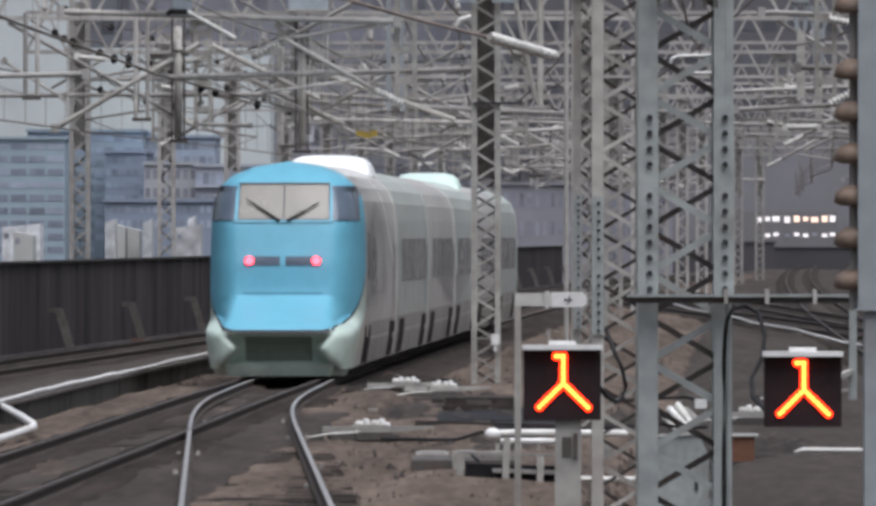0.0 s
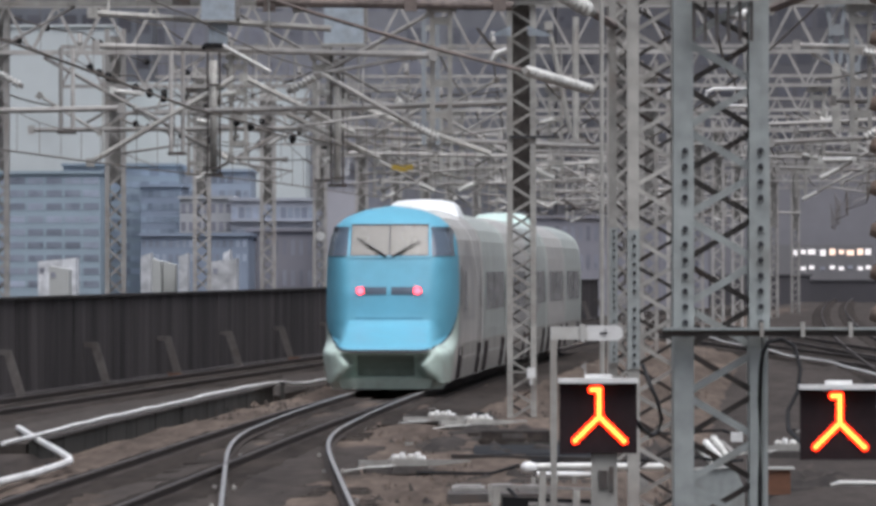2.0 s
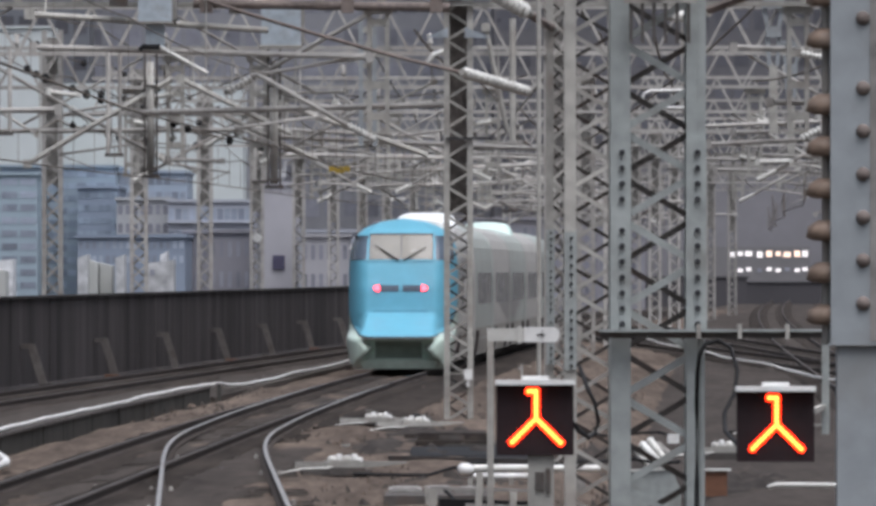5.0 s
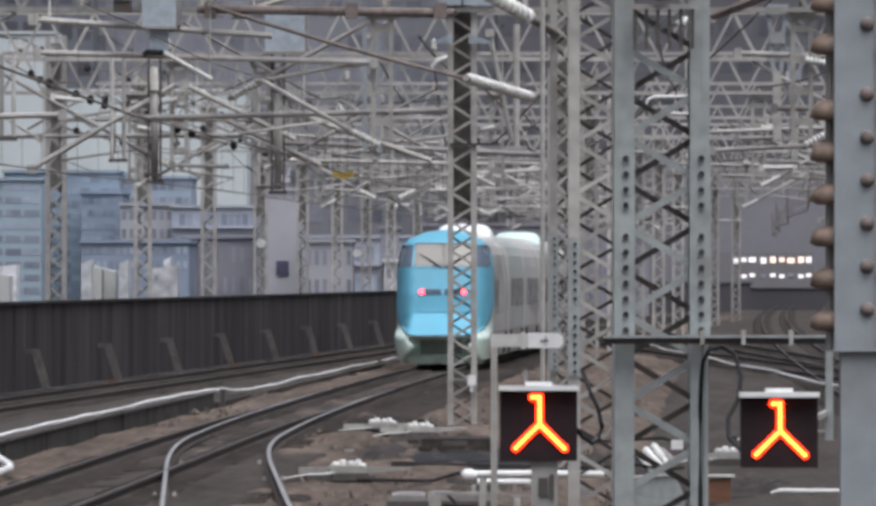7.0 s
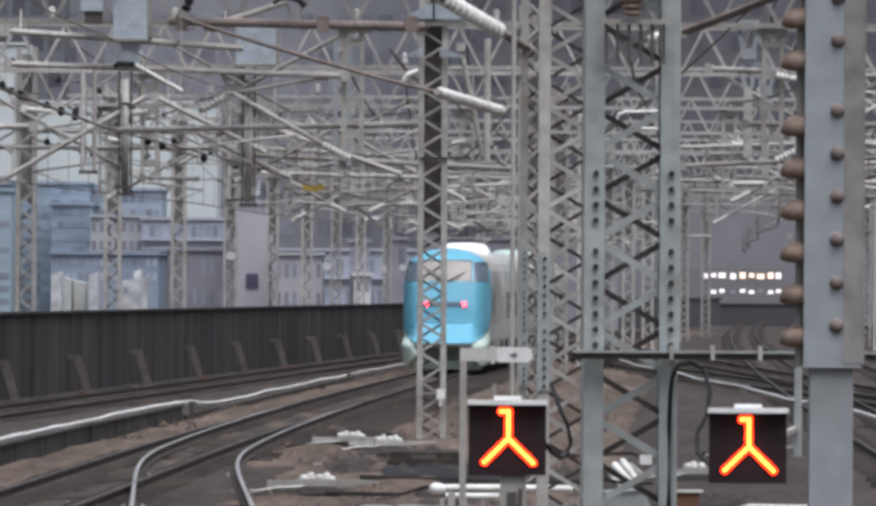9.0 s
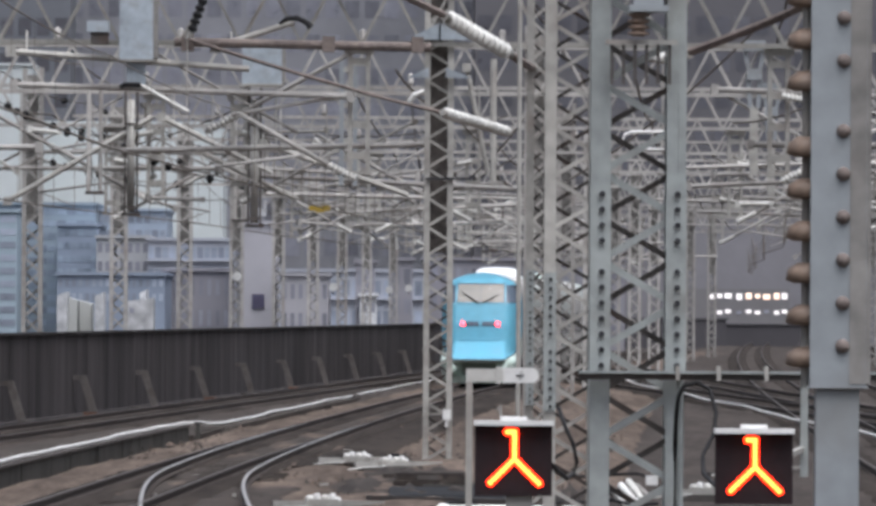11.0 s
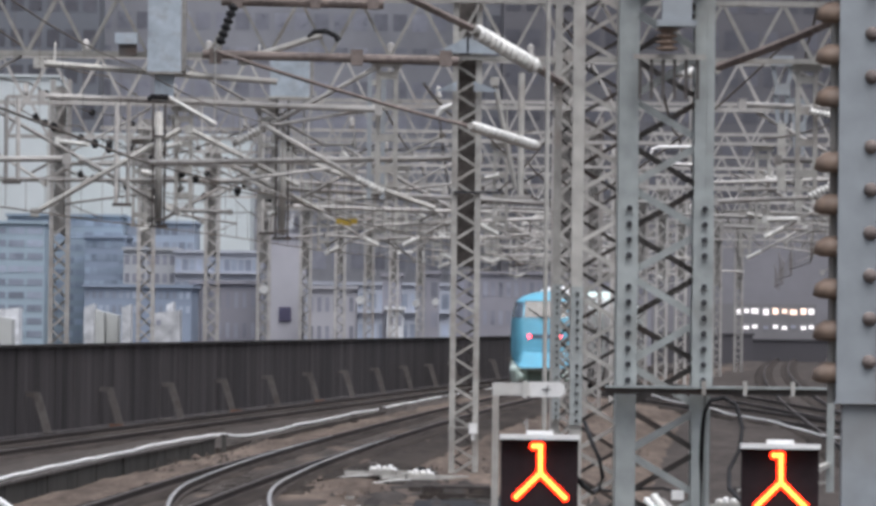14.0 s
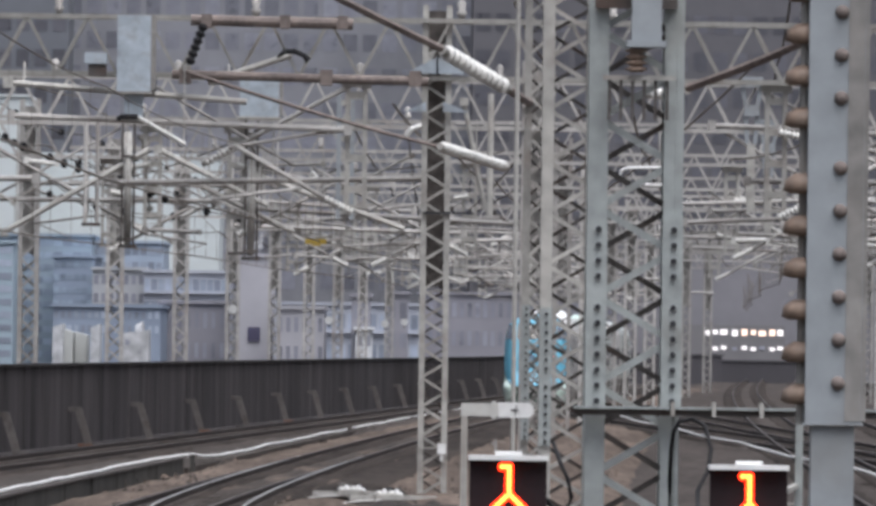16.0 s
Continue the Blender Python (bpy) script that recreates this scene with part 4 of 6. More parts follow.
# ---- wires ----
def overhead_line(line, k):
    w = thing("overhead_line", pose(0, 0, 0), "weathered contact and messenger wires above a track", "overhead wire", "overhead lines")
    posts = [66, 113, 160, 207, 254, 301, 348, 395, 442, 489, 536, 583, 630, 690]
    top, low, drops = [], [], []
    for a, b in zip(posts, posts[1:]):
        for i in range(8):
            y = a + (b - a) * i / 8
            s = 0.2 * (1 if posts.index(a) % 2 else -1) * (1 - 2 * i / 8)
            z = 6.45 - (0.75 if a >= 207 else 0.12) * 4 * (i / 8) * (1 - i / 8)
            top.append((line(y) + s, y, z))
            low.append((line(y) + s, y, 5.08))
            drops.append(Form().bar((line(y) + s, y, 5.08), (line(y) + s, y, z), 0.012 if a >= 207 else 0.005))
    part("messenger_wire", Form().tube(top, 0.011, 5), WIRE, w)
    part("contact_wire", Form().tube(low, 0.018, 5), WIRE, w)
    for d in drops:
        part("dropper", d, WIRE, w)


for k, line in enumerate(TRACKS[:5]):
    overhead_line(line, k)


def feeder(points, r, label, beads=0, mat=WIRE):
    fd = thing("feeder_wire", pose(0, 0, 0), label, "feeder wire", "feeder wires")
    pts = []
    for p, q in zip(points, points[1:]):
        p, q = Vector(p), Vector(q)
        sag = 0.005 * (q - p).length
        pts += [p.lerp(q, i / 6) - Vector((0, 0, sag * 4 * (i / 6) * (1 - i / 6))) for i in range(6)]
    pts.append(Vector(points[-1]))
    part("wire", Form().tube(pts, r, 6), mat, fd)
    for i in range(beads):
        c = pts[int((i + 0.5) * (len(pts) - 1) / beads)]
        part("spacer", Form().tube([c - Vector((0, 0, 0.1)), c - Vector((0, 0, 0.06)), c + Vector((0, 0, 0.06)), c + Vector((0, 0, 0.1))], [0.03, 0.1, 0.1, 0.03], 8), CABLE, fd, "dark round spacer")
    return fd


POSTS = (207, 254, 301, 348, 395, 442, 489, 536, 583)
for dx, z, beads in ((-0.9, 9.3, 16), (0.5, 8.1, 12), (-0.6, 7.2, 0), (1.3, 9.5, 0)):
    feeder([(left_mast_x(y) + dx, y, z) for y in POSTS], 0.022, "thin sagging feeder wire with dark spacers", beads)
for dx, z in ((2.9, 7.3), (5.2, 9.3), (7.5, 7.2), (10.5, 9.4), (13.2, 7.0)):
    feeder([(main_x(y) + dx, y, z) for y in POSTS], 0.025, "sagging feeder wire between the gantries")
rng = random.Random(5)
for i in range(26):
    a = rng.choice(POSTS[:-1])
    x = main_x(a) + rng.uniform(-6, 13)
    feeder([(x, a, rng.uniform(6.5, 8.8)), (x + rng.uniform(-6, 6), a + 47, rng.uniform(5.6, 8.4))], 0.022, "slanting cross feeder wire")


def strain_insulator(p, q, label, ribs=14, r=0.05):
    ins = thing("strain_insulator", pose(0, 0, 0), label, "insulator", "strain insulators")
    p, q = Vector(p), Vector(q)
    a = (q - p).normalized()
    part("core", Form().tube([p, q], r * 0.42, 10), RUSTY, ins, smooth=True)
    for i in range(ribs):
        c = p.lerp(q, (i + 0.5) / ribs)
        t = (q - p).length / ribs * 0.26
        part("shed", Form().tube([c - a * t, c - a * t * 0.4, c + a * t * 0.5, c + a * t], [r * 0.6, r, r * 0.95, r * 0.5], 14), PORCELAIN, ins)
    for c, s in ((p, -1), (q, 1)):
        part("end_cap", Form().tube([c - a * 0.02 * s, c + a * 0.12 * s], r * 0.6, 10), STEEL, ins)
    return ins


# heavy feeders that end on the third mast
feeder([(-3.4, 113.3, 8.3), (-2.13, 152.4, 8.29), (0.752, 155.8, 6.968)], 0.055, "thick rusty feeder cable coming down to a mast", 0, RUSTY)
strain_insulator((0.813, 156, 6.928), (1.69, 157.6, 6.475), "long white ribbed strain insulator on a rusty feeder", 11, 0.12)
feeder([(1.70, 157.6, 6.47), (1.95, 158.2, 6.33), (2.1, 159.9, 6.3)], 0.06, "rusty clamp end of a feeder at a mast", 0, RUSTY)
feeder([(-2.87, 152, 6.5), (-0.43, 153, 5.79), (0.70, 153, 5.51)], 0.03, "thick brown feeder cable slung across the tracks", 0, RUSTY)
strain_insulator((0.76, 153, 5.5), (1.70, 157, 5.3), "white ribbed strain insulator ending a brown feeder", 13, 0.085)
feeder([(3.05, 110, 5.35), (4.1, 108, 5.75), (6.4, 112.65, 8.2)], 0.045, "brown feeder cable ending at a mast", 0, RUSTY)
strain_insulator((2.72, 111, 5.3), (3.0, 110.5, 5.32), "short white strain insulator beside a lattice mast", 5, 0.06)
beam = Form().tube([(-4.15, 206.2, 7.80), (0.75, 206.2, 7.72)], 0.09, 10)
for x in (-3.9, -1.2, 0.5):
    beam.box(x - 0.12, x + 0.12, 206.05, 206.4, 7.62, 7.92)
solid("rusty_pipe_beam", beam, RUSTY, "rust-brown pipe beam clamped across the gantry", "pipe beam")
beam = Form().tube([(-3.8, 206.2, 8.84), (-0.7, 206.2, 8.80)], 0.11, 10)
for x in (-3.5, -2.0, -0.9):
    beam.box(x - 0.1, x + 0.1, 206.05, 206.6, 8.70, 8.95)
solid("rusty_pipe_beam", beam, RUSTY, "short rust-brown pipe beam along the top chord", "pipe beam")
for x, z, w, h in ((0.32, 8.05, 0.62, 0.34), (1.52, 8.05, -0.62, 0.34), (0.30, 7.25, 0.42, 0.20), (1.54, 7.25, -0.5, 0.20)):
    f = Form().add([(x, 206.55, z - h / 2), (x + w, 206.55, z - h / 2), (x + w, 206.55, z + h / 2), (x, 206.62, z - h / 2), (x + w, 206.62, z - h / 2), (x + w, 206.62, z + h / 2)],
                   [(0, 1, 2), (5, 4, 3), (0, 3, 4, 1), (1, 4, 5, 2), (2, 5, 3, 0)])
    solid("gusset_plate", f, PALE_BLUE, "pale blue triangular gusset plate at a slim mast", "gusset plate", group="gusset plates")
ts = thing("track_sign", pose(-1.67, 253.5, 5.08), "small faded yellow sign hung from a gantry", "sign")
part("plate", Form().box(-0.25, 0.25, -0.03, 0.03, -0.06, 0.06).box(-0.1, 0.12, -0.05, -0.033, -0.1, 0.03), YELLOW, ts)
part("hanger", Form().tube([(0.15, 0, 0.06), (0.15, 0.15, 2.72)], 0.016, 6), STEEL, ts)
for x0, z0, x1, z1, y in ((-7.28, 7.6, -2.72, 7.29, 206.3), (-3.37, 7.7, -1.87, 8.2, 206.4), (-4.5, 6.4, -2.2, 5.3, 253.5), (-3.0, 6.6, 0.4, 5.4, 253.4), (-5.4, 7.2, -2.8, 5.9, 253.4), (-9.0, 5.2, -5.6, 7.2, 253.4), (1.77, 8.4, 2.29, 5.9, 253.4)):
    solid("brace_pipe", Form().tube([(x0, y, z0), (x1, y, z1)], 0.06, 8).box(x0 - 0.1, x0 + 0.1, y - 0.1, y + 0.1, z0 - 0.1, z0 + 0.1).tube([(x0 + 0.3, y, z0 + 0.3 * (z1 - z0) / (x1 - x0)), (x0 + 0.3, y + 0.2, 8.0)], 0.02, 6), STEEL, "pale steel brace pipe hung between gantries", "brace pipe", group="brace pipes")

# pale blue boxes and paired posts hung from the beams
for x, y, w, low, foot in ((-4.87, 206, 0.32, 7.45, 0.5), (-3.03, 253, 0.46, 7.98, 0.0)):
    hb = thing("hanging_box", pose(x, y, 0), "pale blue steel box hung from a gantry beam", "steel box", "hung steel boxes")
    part("case", Form().box(-w, w, -w, w, low, 8.9), PALE_BLUE, hb)
    part("flange", Form().box(-w - 0.04, w + 0.04, -w - 0.04, w + 0.04, low - 0.05, low - 0.003), STEEL, hb)
    # a darker strip added on the right paints the shaded flank of the box
    part("shaded_side", Form().box(w + 0.003, w + 0.09, -w, w, low + 0.02, 8.9), RUST_GREY, hb)
    if foot:
        part("lower_case", Form().box(-0.18, 0.18, -0.2, 0.2, low - foot, low - 0.053), PALE_BLUE, hb)
sb = thing("switch_box", pose(-5.6, 205.9, 0), "small blue-grey box with a dark underside on a gantry", "switch box")
part("case", Form().box(-0.21, 0.21, -0.2, 0.3, 7.97, 8.18), PALE_BLUE, sb)
part("insulator", Form().box(-0.14, 0.2, -0.15, 0.25, 7.74, 7.967), LACING, sb, "dark insulator block")
hk = thing("feeder_hook", pose(0, 205.9, 0), "black hooked lead at the end of a brace pipe", "hook")
part("lead", Form().tube([(-2.13, 0.3, 8.16), (-2.0, 0.1, 8.25), (-1.8, 0, 8.26), (-1.62, 0, 8.18), (-1.54, 0, 8.08)], [0.03, 0.05, 0.055, 0.05, 0.07], 8), CABLE, hk)
bk = thing("black_insulator", pose(0, 205.8, 0), "black slanted insulator hung from a gantry beam", "insulator")
part("core", Form().ribbed((-3.55, 0.2, 8.75), (-3.82, 0, 7.98), 0.06, 0.1, 6), CABLE, bk)
part("foot", Form().tube([(-3.82, 0, 7.98), (-3.86, 0.1, 7.86)], [0.05, 0.08], 8), PORCELAIN, bk)
arm = thing("registration_arm", pose(0, 205.8, 0), "white tube with a dark bent end under a gantry", "registration arm")
part("tube", Form().tube([(-4.78, 0, 6.96), (-3.86, 0, 6.45)], 0.04, 8), PORCELAIN, arm)
part("bent_end", Form().tube([(-5.17, 0, 6.90), (-5.1, 0, 6.97), (-4.78, 0, 6.965)], 0.05, 8), CABLE, arm, "dark bent end")
part("hanger", Form().tube([(-5.0, 0, 6.96), (-5.0, 0.2, 7.0)], 0.02, 6), STEEL, arm)
part("hanger", Form().tube([(-3.9, 0, 6.48), (-3.9, 0.2, 7.85)], 0.014, 6), STEEL, arm)
loop = thing("tube_loop", pose(0, 206.6, 0), "pale bent tube loop hung under a gantry", "tube loop")
part("tube", Form().tube([(5.25, 0, 6.14), (4.6, 0, 6.13), (4.48, 0, 6.08), (4.44, 0, 5.97), (4.48, 0, 5.86), (4.6, 0, 5.81), (5.25, 0, 5.80)], 0.032, 8), WHITE, loop)
part("hanger", Form().tube([(5.2, 0, 5.8), (5.2, 0, 7.85)], 0.02, 6), STEEL, loop)
clip = thing("feeder_clip", pose(0, 152.7, 0), "small white clip insulator on a brown feeder", "insulator")
part("body", Form().tube([(0.26, 0, 5.64), (0.32, 0, 5.74), (0.47, 0, 5.80)], [0.03, 0.045, 0.03], 8), PORCELAIN, clip)
for x, y, low, top, dark in ((-9.55, 253.4, 5.95, 7.9, 0), (-6.96, 253.4, 5.45, 7.9, 0), (-6.1, 253.4, 4.95, 7.9, 1), (-3.2, 253.4, 4.7, 7.9, 1), (-4.2, 300.4, 5.2, 7.9, 0)):
    hp = thing("hanging_post", pose(x, y, 0), "grey tube between dark channels hung from a gantry beam" if dark else "paired grey tubes hung from a gantry beam", "hanging post", "hanging posts")
    for dx in (-0.14, 0.14):
        part("tube", Form().tube([(dx, 0, low), (dx, 0, top)], 0.026 if dark else 0.05, 8), RUST_DARK if dark else STEEL_FAR, hp)
    if dark:
        part("core", Form().tube([(0, -0.06, low + 0.02), (0, -0.06, top - 0.3)], 0.09, 10), STEEL, hp, "pale grey inner tube", True)
        for z in (low + 0.1, top - 0.9):
            part("collar", Form().box(-0.17, 0.17, -0.16, 0.02, z, z + 0.05), RUST_DARK, hp)
    part("foot", Form().box(-0.22, 0.22, -0.1, 0.1, low - 0.08, low), LACING, hp)
lp = thing("ladder_post", pose(-1.0, 253.0, 0), "pale blue-grey ladder post hung from a gantry beam", "ladder post")
for dx in (-0.16, 0.16):
    part("stile", Form().box(dx - 0.05, dx + 0.05, -0.1, 0.1, 5.6, 8.6), PALE_GREY, lp)
for z in np.arange(5.75, 8.5, 0.42):
    part("rung", Form().box(-0.109, 0.109, -0.06, 0.06, z, z + 0.13), STEEL, lp)
sp = thing("drop_pole", pose(2.4, 253.1, 0), "pale grey round drop pole under a gantry beam", "pole")
part("pole", Form().tube([(0, 0, 5.75), (0, 0, 8.6)], 0.075, 10), STEEL, sp)
part("foot", Form().box(-0.14, 0.14, -0.1, 0.1, 5.66, 5.75), STEEL_FAR, sp)


def beaded_wire(p, q, beads, label):
    """A slack wire with dark round insulators strung along it."""
    bw = thing("beaded_wire", pose(0, 0, 0), label, "wire", "beaded wires")
    p, q = Vector(p), Vector(q)
    at = lambda k: p.lerp(q, k) - Vector((0, 0, 0.25 * 4 * k * (1 - k)))
    part("wire", Form().tube([at(i / 10) for i in range(11)], 0.016, 6), WIRE, bw)
    for k in beads:
        c = at(k)
        part("insulator", Form().tube([c - Vector((0, 0, 0.11)), c - Vector((0, 0, 0.05)), c + Vector((0, 0, 0.05)), c + Vector((0, 0, 0.11))], [0.03, 0.085, 0.085, 0.03], 10), CABLE, bw, "dark round insulator")


beaded_wire((-9.6, 253.6, 7.75), (-5.4, 254.6, 6.35), (0.14, 0.24, 0.39, 0.47, 0.55, 0.78), "sagging wire with dark round insulators")
beaded_wire((-7.3, 253.8, 7.0), (-3.2, 254.8, 5.6), (0.12, 0.27, 0.42, 0.5, 0.74, 0.93), "sagging wire with dark round insulators")
beaded_wire((-9.9, 300.5, 6.9), (-5.0, 301.5, 6.2), (0.1, 0.17, 0.3, 0.36, 0.52, 0.66, 0.8), "sagging wire with dark round insulators")

def bracket_post(x, y):
    p = thing("bracket_post", pose(x, y, 0), "pale grey bracket post with a splayed head", "bracket post", "bracket posts")
    part("head", Form().box(-0.26, 0.26, -0.12, 0.12, 8.84, 9.08), PALE_GREY, p)
    part("collar", Form().box(-0.18, 0.18, -0.1, 0.1, 8.16, 8.42), PALE_GREY, p)
    for s in (-1, 1):
        part("leg", Form().bar((s * 0.22, 0, 8.84), (s * 0.14, 0, 8.42), 0.07, 0.1), PALE_GREY, p)
        part("leg", Form().bar((s * 0.14, 0, 8.16), (s * 0.09, 0, 7.5), 0.06, 0.1), PALE_GREY, p)
    part("shaft", Form().box(-0.1, 0.1, -0.09, 0.09, 5.9, 7.5), STEEL, p)


bracket_post(8.53, 253.5)
bracket_post(9.9, 253.5)
bracket_post(10.6, 300.5)

# ---- right-hand riveted column with brown insulators ----
colr = thing("riveted_column", pose(2.073, 50, 0), "grey-green riveted steel column with brown insulators", "column")
part("lower_shaft", Form().box(-0.1, 0.1, -0.1, 0.1, -0.5, 2.346), PALE_GREY, colr)
part("upper_shaft", Form().box(-0.13, 0.13, -0.125, 0.125, 2.35, 9.0).box(-0.14, 0.14, -0.13, 0.13, 2.35, 2.36), PALE_GREY, colr)
RIVET = Form().tube([(0, 0, 0), (0, -0.012, 0), (0, -0.028, 0)], [0.034, 0.032, 0.016], 10).mesh("rivet", RUSTY, True)
for i in range(24):
    part("rivet", RIVET, None, colr, m=pose(0.02, -0.125, 2.545 + 0.199 * i + 0.125 * (i // 6)))
# added plates paint the right of the column darker, as its shadowed side
part("shaded_face", Form().box(0.052, 0.128, -0.129, -0.1255, 2.37, 9.0), RUST_GREY, colr, "browner face plate for the column's shadowed side")
part("corner_strip", Form().box(0.131, 0.150, -0.11, 0.11, 2.37, 9.0), RUST_GREY, colr, "darker corner strip for the column's shadowed side")
string = thing("insulator_string", pose(1.868, 50, 0), "brown porcelain insulator string beside a riveted column", "insulator")
for i in range(22):
    z = 2.49 + 0.195 * i + 0.11 * (i // 6)
    part("disc", Form().tube([(0.06, 0, z - 0.045), (0.06, 0, z - 0.03), (0.06, 0, z + 0.02), (0.06, 0, z + 0.05)], [0.06, 0.095, 0.085, 0.04], 14), BROWN, string, smooth=True)
part("rod", Form().tube([(0.06, 0, 2.35), (0.06, 0, 7.2)], 0.022, 8), STEEL, string)

# ---- signal bracket, route indicators and their posts ----
br = thing("signal_bracket", pose(0, 65.6, 0), "grey channel beam bolted across the masts", "bracket")
part("beam", Form().box(1.15, 3.0, -0.06, 0.06, 2.322, 2.338), PAINTED, br)
# the web's dark colour carries the shade under the beam's flange
part("web", Form().box(1.15, 3.0, -0.03, 0.0, 2.285, 2.321), LACING, br, "shadowed web of the beam")
for x in (1.75, 2.0, 2.29):
    part("clamp", Form().box(x - 0.012, x + 0.012, -0.08, 0.05, 2.28, 2.37), STEEL, br)
part("hanger", Form().box(2.50, 2.545, -0.03, 0.03, 1.7, 2.285), PAINTED, br)


def lamp_spots(marks, step):
    spots = []
    for a, b in marks:
        a, b = Vector((a[0], 0, a[1])), Vector((b[0], 0, b[1]))
        n = max(1, round((b - a).length / step))
        spots += [a.lerp(b, i / n) for i in range(n + 1)]
    return spots


LAMP = Form().tube([(0, -0.002, 0), (0, -0.010, 0)], 0.0235, 10).mesh("lamp", LED)
CORE = Form().tube([(0, -0.010, 0), (0, -0.016, 0)], 0.0125, 8).mesh("lamp_core", LED_CORE)


def route_indicator(x, y, z, reach):
    s = thing("route_indicator", pose(x, y, z), "black route indicator showing a lit amber branching sign", "railway signal", "route indicators")
    part("housing", Form().box(-0.215, 0.215, 0, 0.12, -0.205, 0.185), BLACK, s)
    part("hood", Form().box(-0.222, 0.222, -0.07, 0.13, 0.186, 0.212), WHITE, s, "pale grey hood")
    part("cap", Form().box(-0.075, 0.075, 0.0, 0.1, 0.213, 0.235), WHITE, s)
    if not reach:
        part("stub", Form().box(-0.080, -0.066, 0.03, 0.045, 0.236, 0.30).box(-0.095, -0.076, 0.025, 0.05, 0.27, 0.285), RUST_GREY, s)
    marks = (((-0.035, 0.15), (0.005, 0.15)), ((0.005, 0.15), (0.005, 0.0)), ((0.005, 0.0), (-0.128, -0.132)), ((0.005, 0.0), (0.142, -0.135)))
    for spot in lamp_spots(marks, 0.0225):
        lamp = part("lamp", LAMP, None, s, m=Matrix.Translation(spot))
        part("lamp_core", CORE, None, lamp)
    if reach:
        part("mount", Form().bar((0.05, 0.1, 0.0), (reach, 5.76, 0.03), 0.03), STEEL, s)
    else:
        part("mount", Form().box(-0.04, 0.105, 0.03, 0.10, -2.4, -0.206), STEEL, s)
        part("clamp", Form().box(0.0, 0.05, 0.015, 0.028, -0.40, -0.30).box(0.06, 0.085, 0.015, 0.028, -0.42, -0.28), LACING, s, "dark clamp on the post")
    return s


route_indicator(0.692, 60, 1.875, 0)
route_indicator(2.030, 60, 1.838, 0.49)


def hanging_cable(points, r, label):
    solid("cable", Form().tube(points, r, 8), CABLE, label, "cable", group="cables at the signals", smooth=True)


solid("conduit", Form().tube([(1.772, 65.74, -0.5), (1.772, 65.74, 2.28)], 0.02, 8), PAINTED, "thin grey conduit beside a mast cable", "conduit")
hanging_cable([(1.738, 65.6, z) for z in (-0.5, 0.4, 1.4, 1.9)] + [(1.74, 65.4, 2.08), (1.748, 65.3, 2.18), (1.78, 65.3, 2.25), (1.863, 65.3, 2.272), (1.94, 65.3, 2.227), (1.975, 65.2, 2.09), (1.955, 65.1, 1.956), (1.89, 65.0, 1.838), (1.866, 64, 1.74), (1.85, 61, 1.71), (1.86, 60.2, 1.74)], 0.013, "black cable looping from mast to signal")
hanging_cable([(0.975, 62.2, 2.14), (1.015, 62, 2.026), (1.06, 62, 1.93), (1.079, 62, 1.833), (1.06, 62, 1.762), (1.015, 61.6, 1.743), (0.95, 61, 1.79), (0.90, 60.12, 1.85)], 0.013, "black cable loop behind a signal")

# plate on a bracket, with its thin posts
sign = thing("plate_sign", pose(1.21, 100, 2.1), "white plate sign with a dark mark on a bracket", "sign")
part("plate", Form().box(-0.16, 0.13, -0.01, 0.01, -0.07, 0.07).add([(0.13, -0.01, -0.07), (0.17, -0.01, -0.035), (0.17, -0.01, 0.035), (0.13, -0.01, 0.07), (0.13, 0.01, -0.07), (0.17, 0.01, -0.035), (0.17, 0.01, 0.035), (0.13, 0.01, 0.07)],
     [(0, 1, 2, 3), (7, 6, 5, 4), (0, 4, 5, 1), (2, 6, 7, 3), (1, 5, 6, 2)]), WHITE, sign)
part("mark", Form().bar((0.0, -0.015, -0.04), (0.01, -0.015, 0.045), 0.014, 0.006).bar((-0.04, -0.015, 0.0), (0.035, -0.015, 0.0), 0.006, 0.012), DARK_METAL, sign, "dark cross mark")
part("bracket", Form().box(-0.50, -0.16, 0.0, 0.05, -0.06, 0.06).box(-0.22, -0.18, -0.03, 0.06, -0.08, 0.08), PORCELAIN, sign)
part("post", Form().box(-0.50, -0.44, 0.0, 0.06, -2.6, -0.06), STEEL, sign)
solid("thin_pole", Form().tube([(1.667, 140, -0.5), (1.667, 140, 9.0)], 0.03, 10), STEEL, "thin pale steel pole beside a lattice mast", "pole")
box = thing("mast_box", pose(1.10, 206.6, 0.72), "small white box strapped to a slim mast", "junction box")
part("case", Form().box(-0.08, 0.08, -0.06, 0.06, -0.12, 0.08).box(-0.03, 0.03, -0.04, 0.04, -0.25, -0.12), WHITE, box)
part("strap", Form().box(-0.45, 0.1, 0.05, 0.08, -0.02, 0.01), STEEL, box)
solid("cross_arm", Form().box(-0.24, 0.62, -0.34, -0.28, -0.02, 0.02), DARK_METAL, "thin dark arm clamped to a slim mast", "arm", pose(0.92, 207, 5.22))


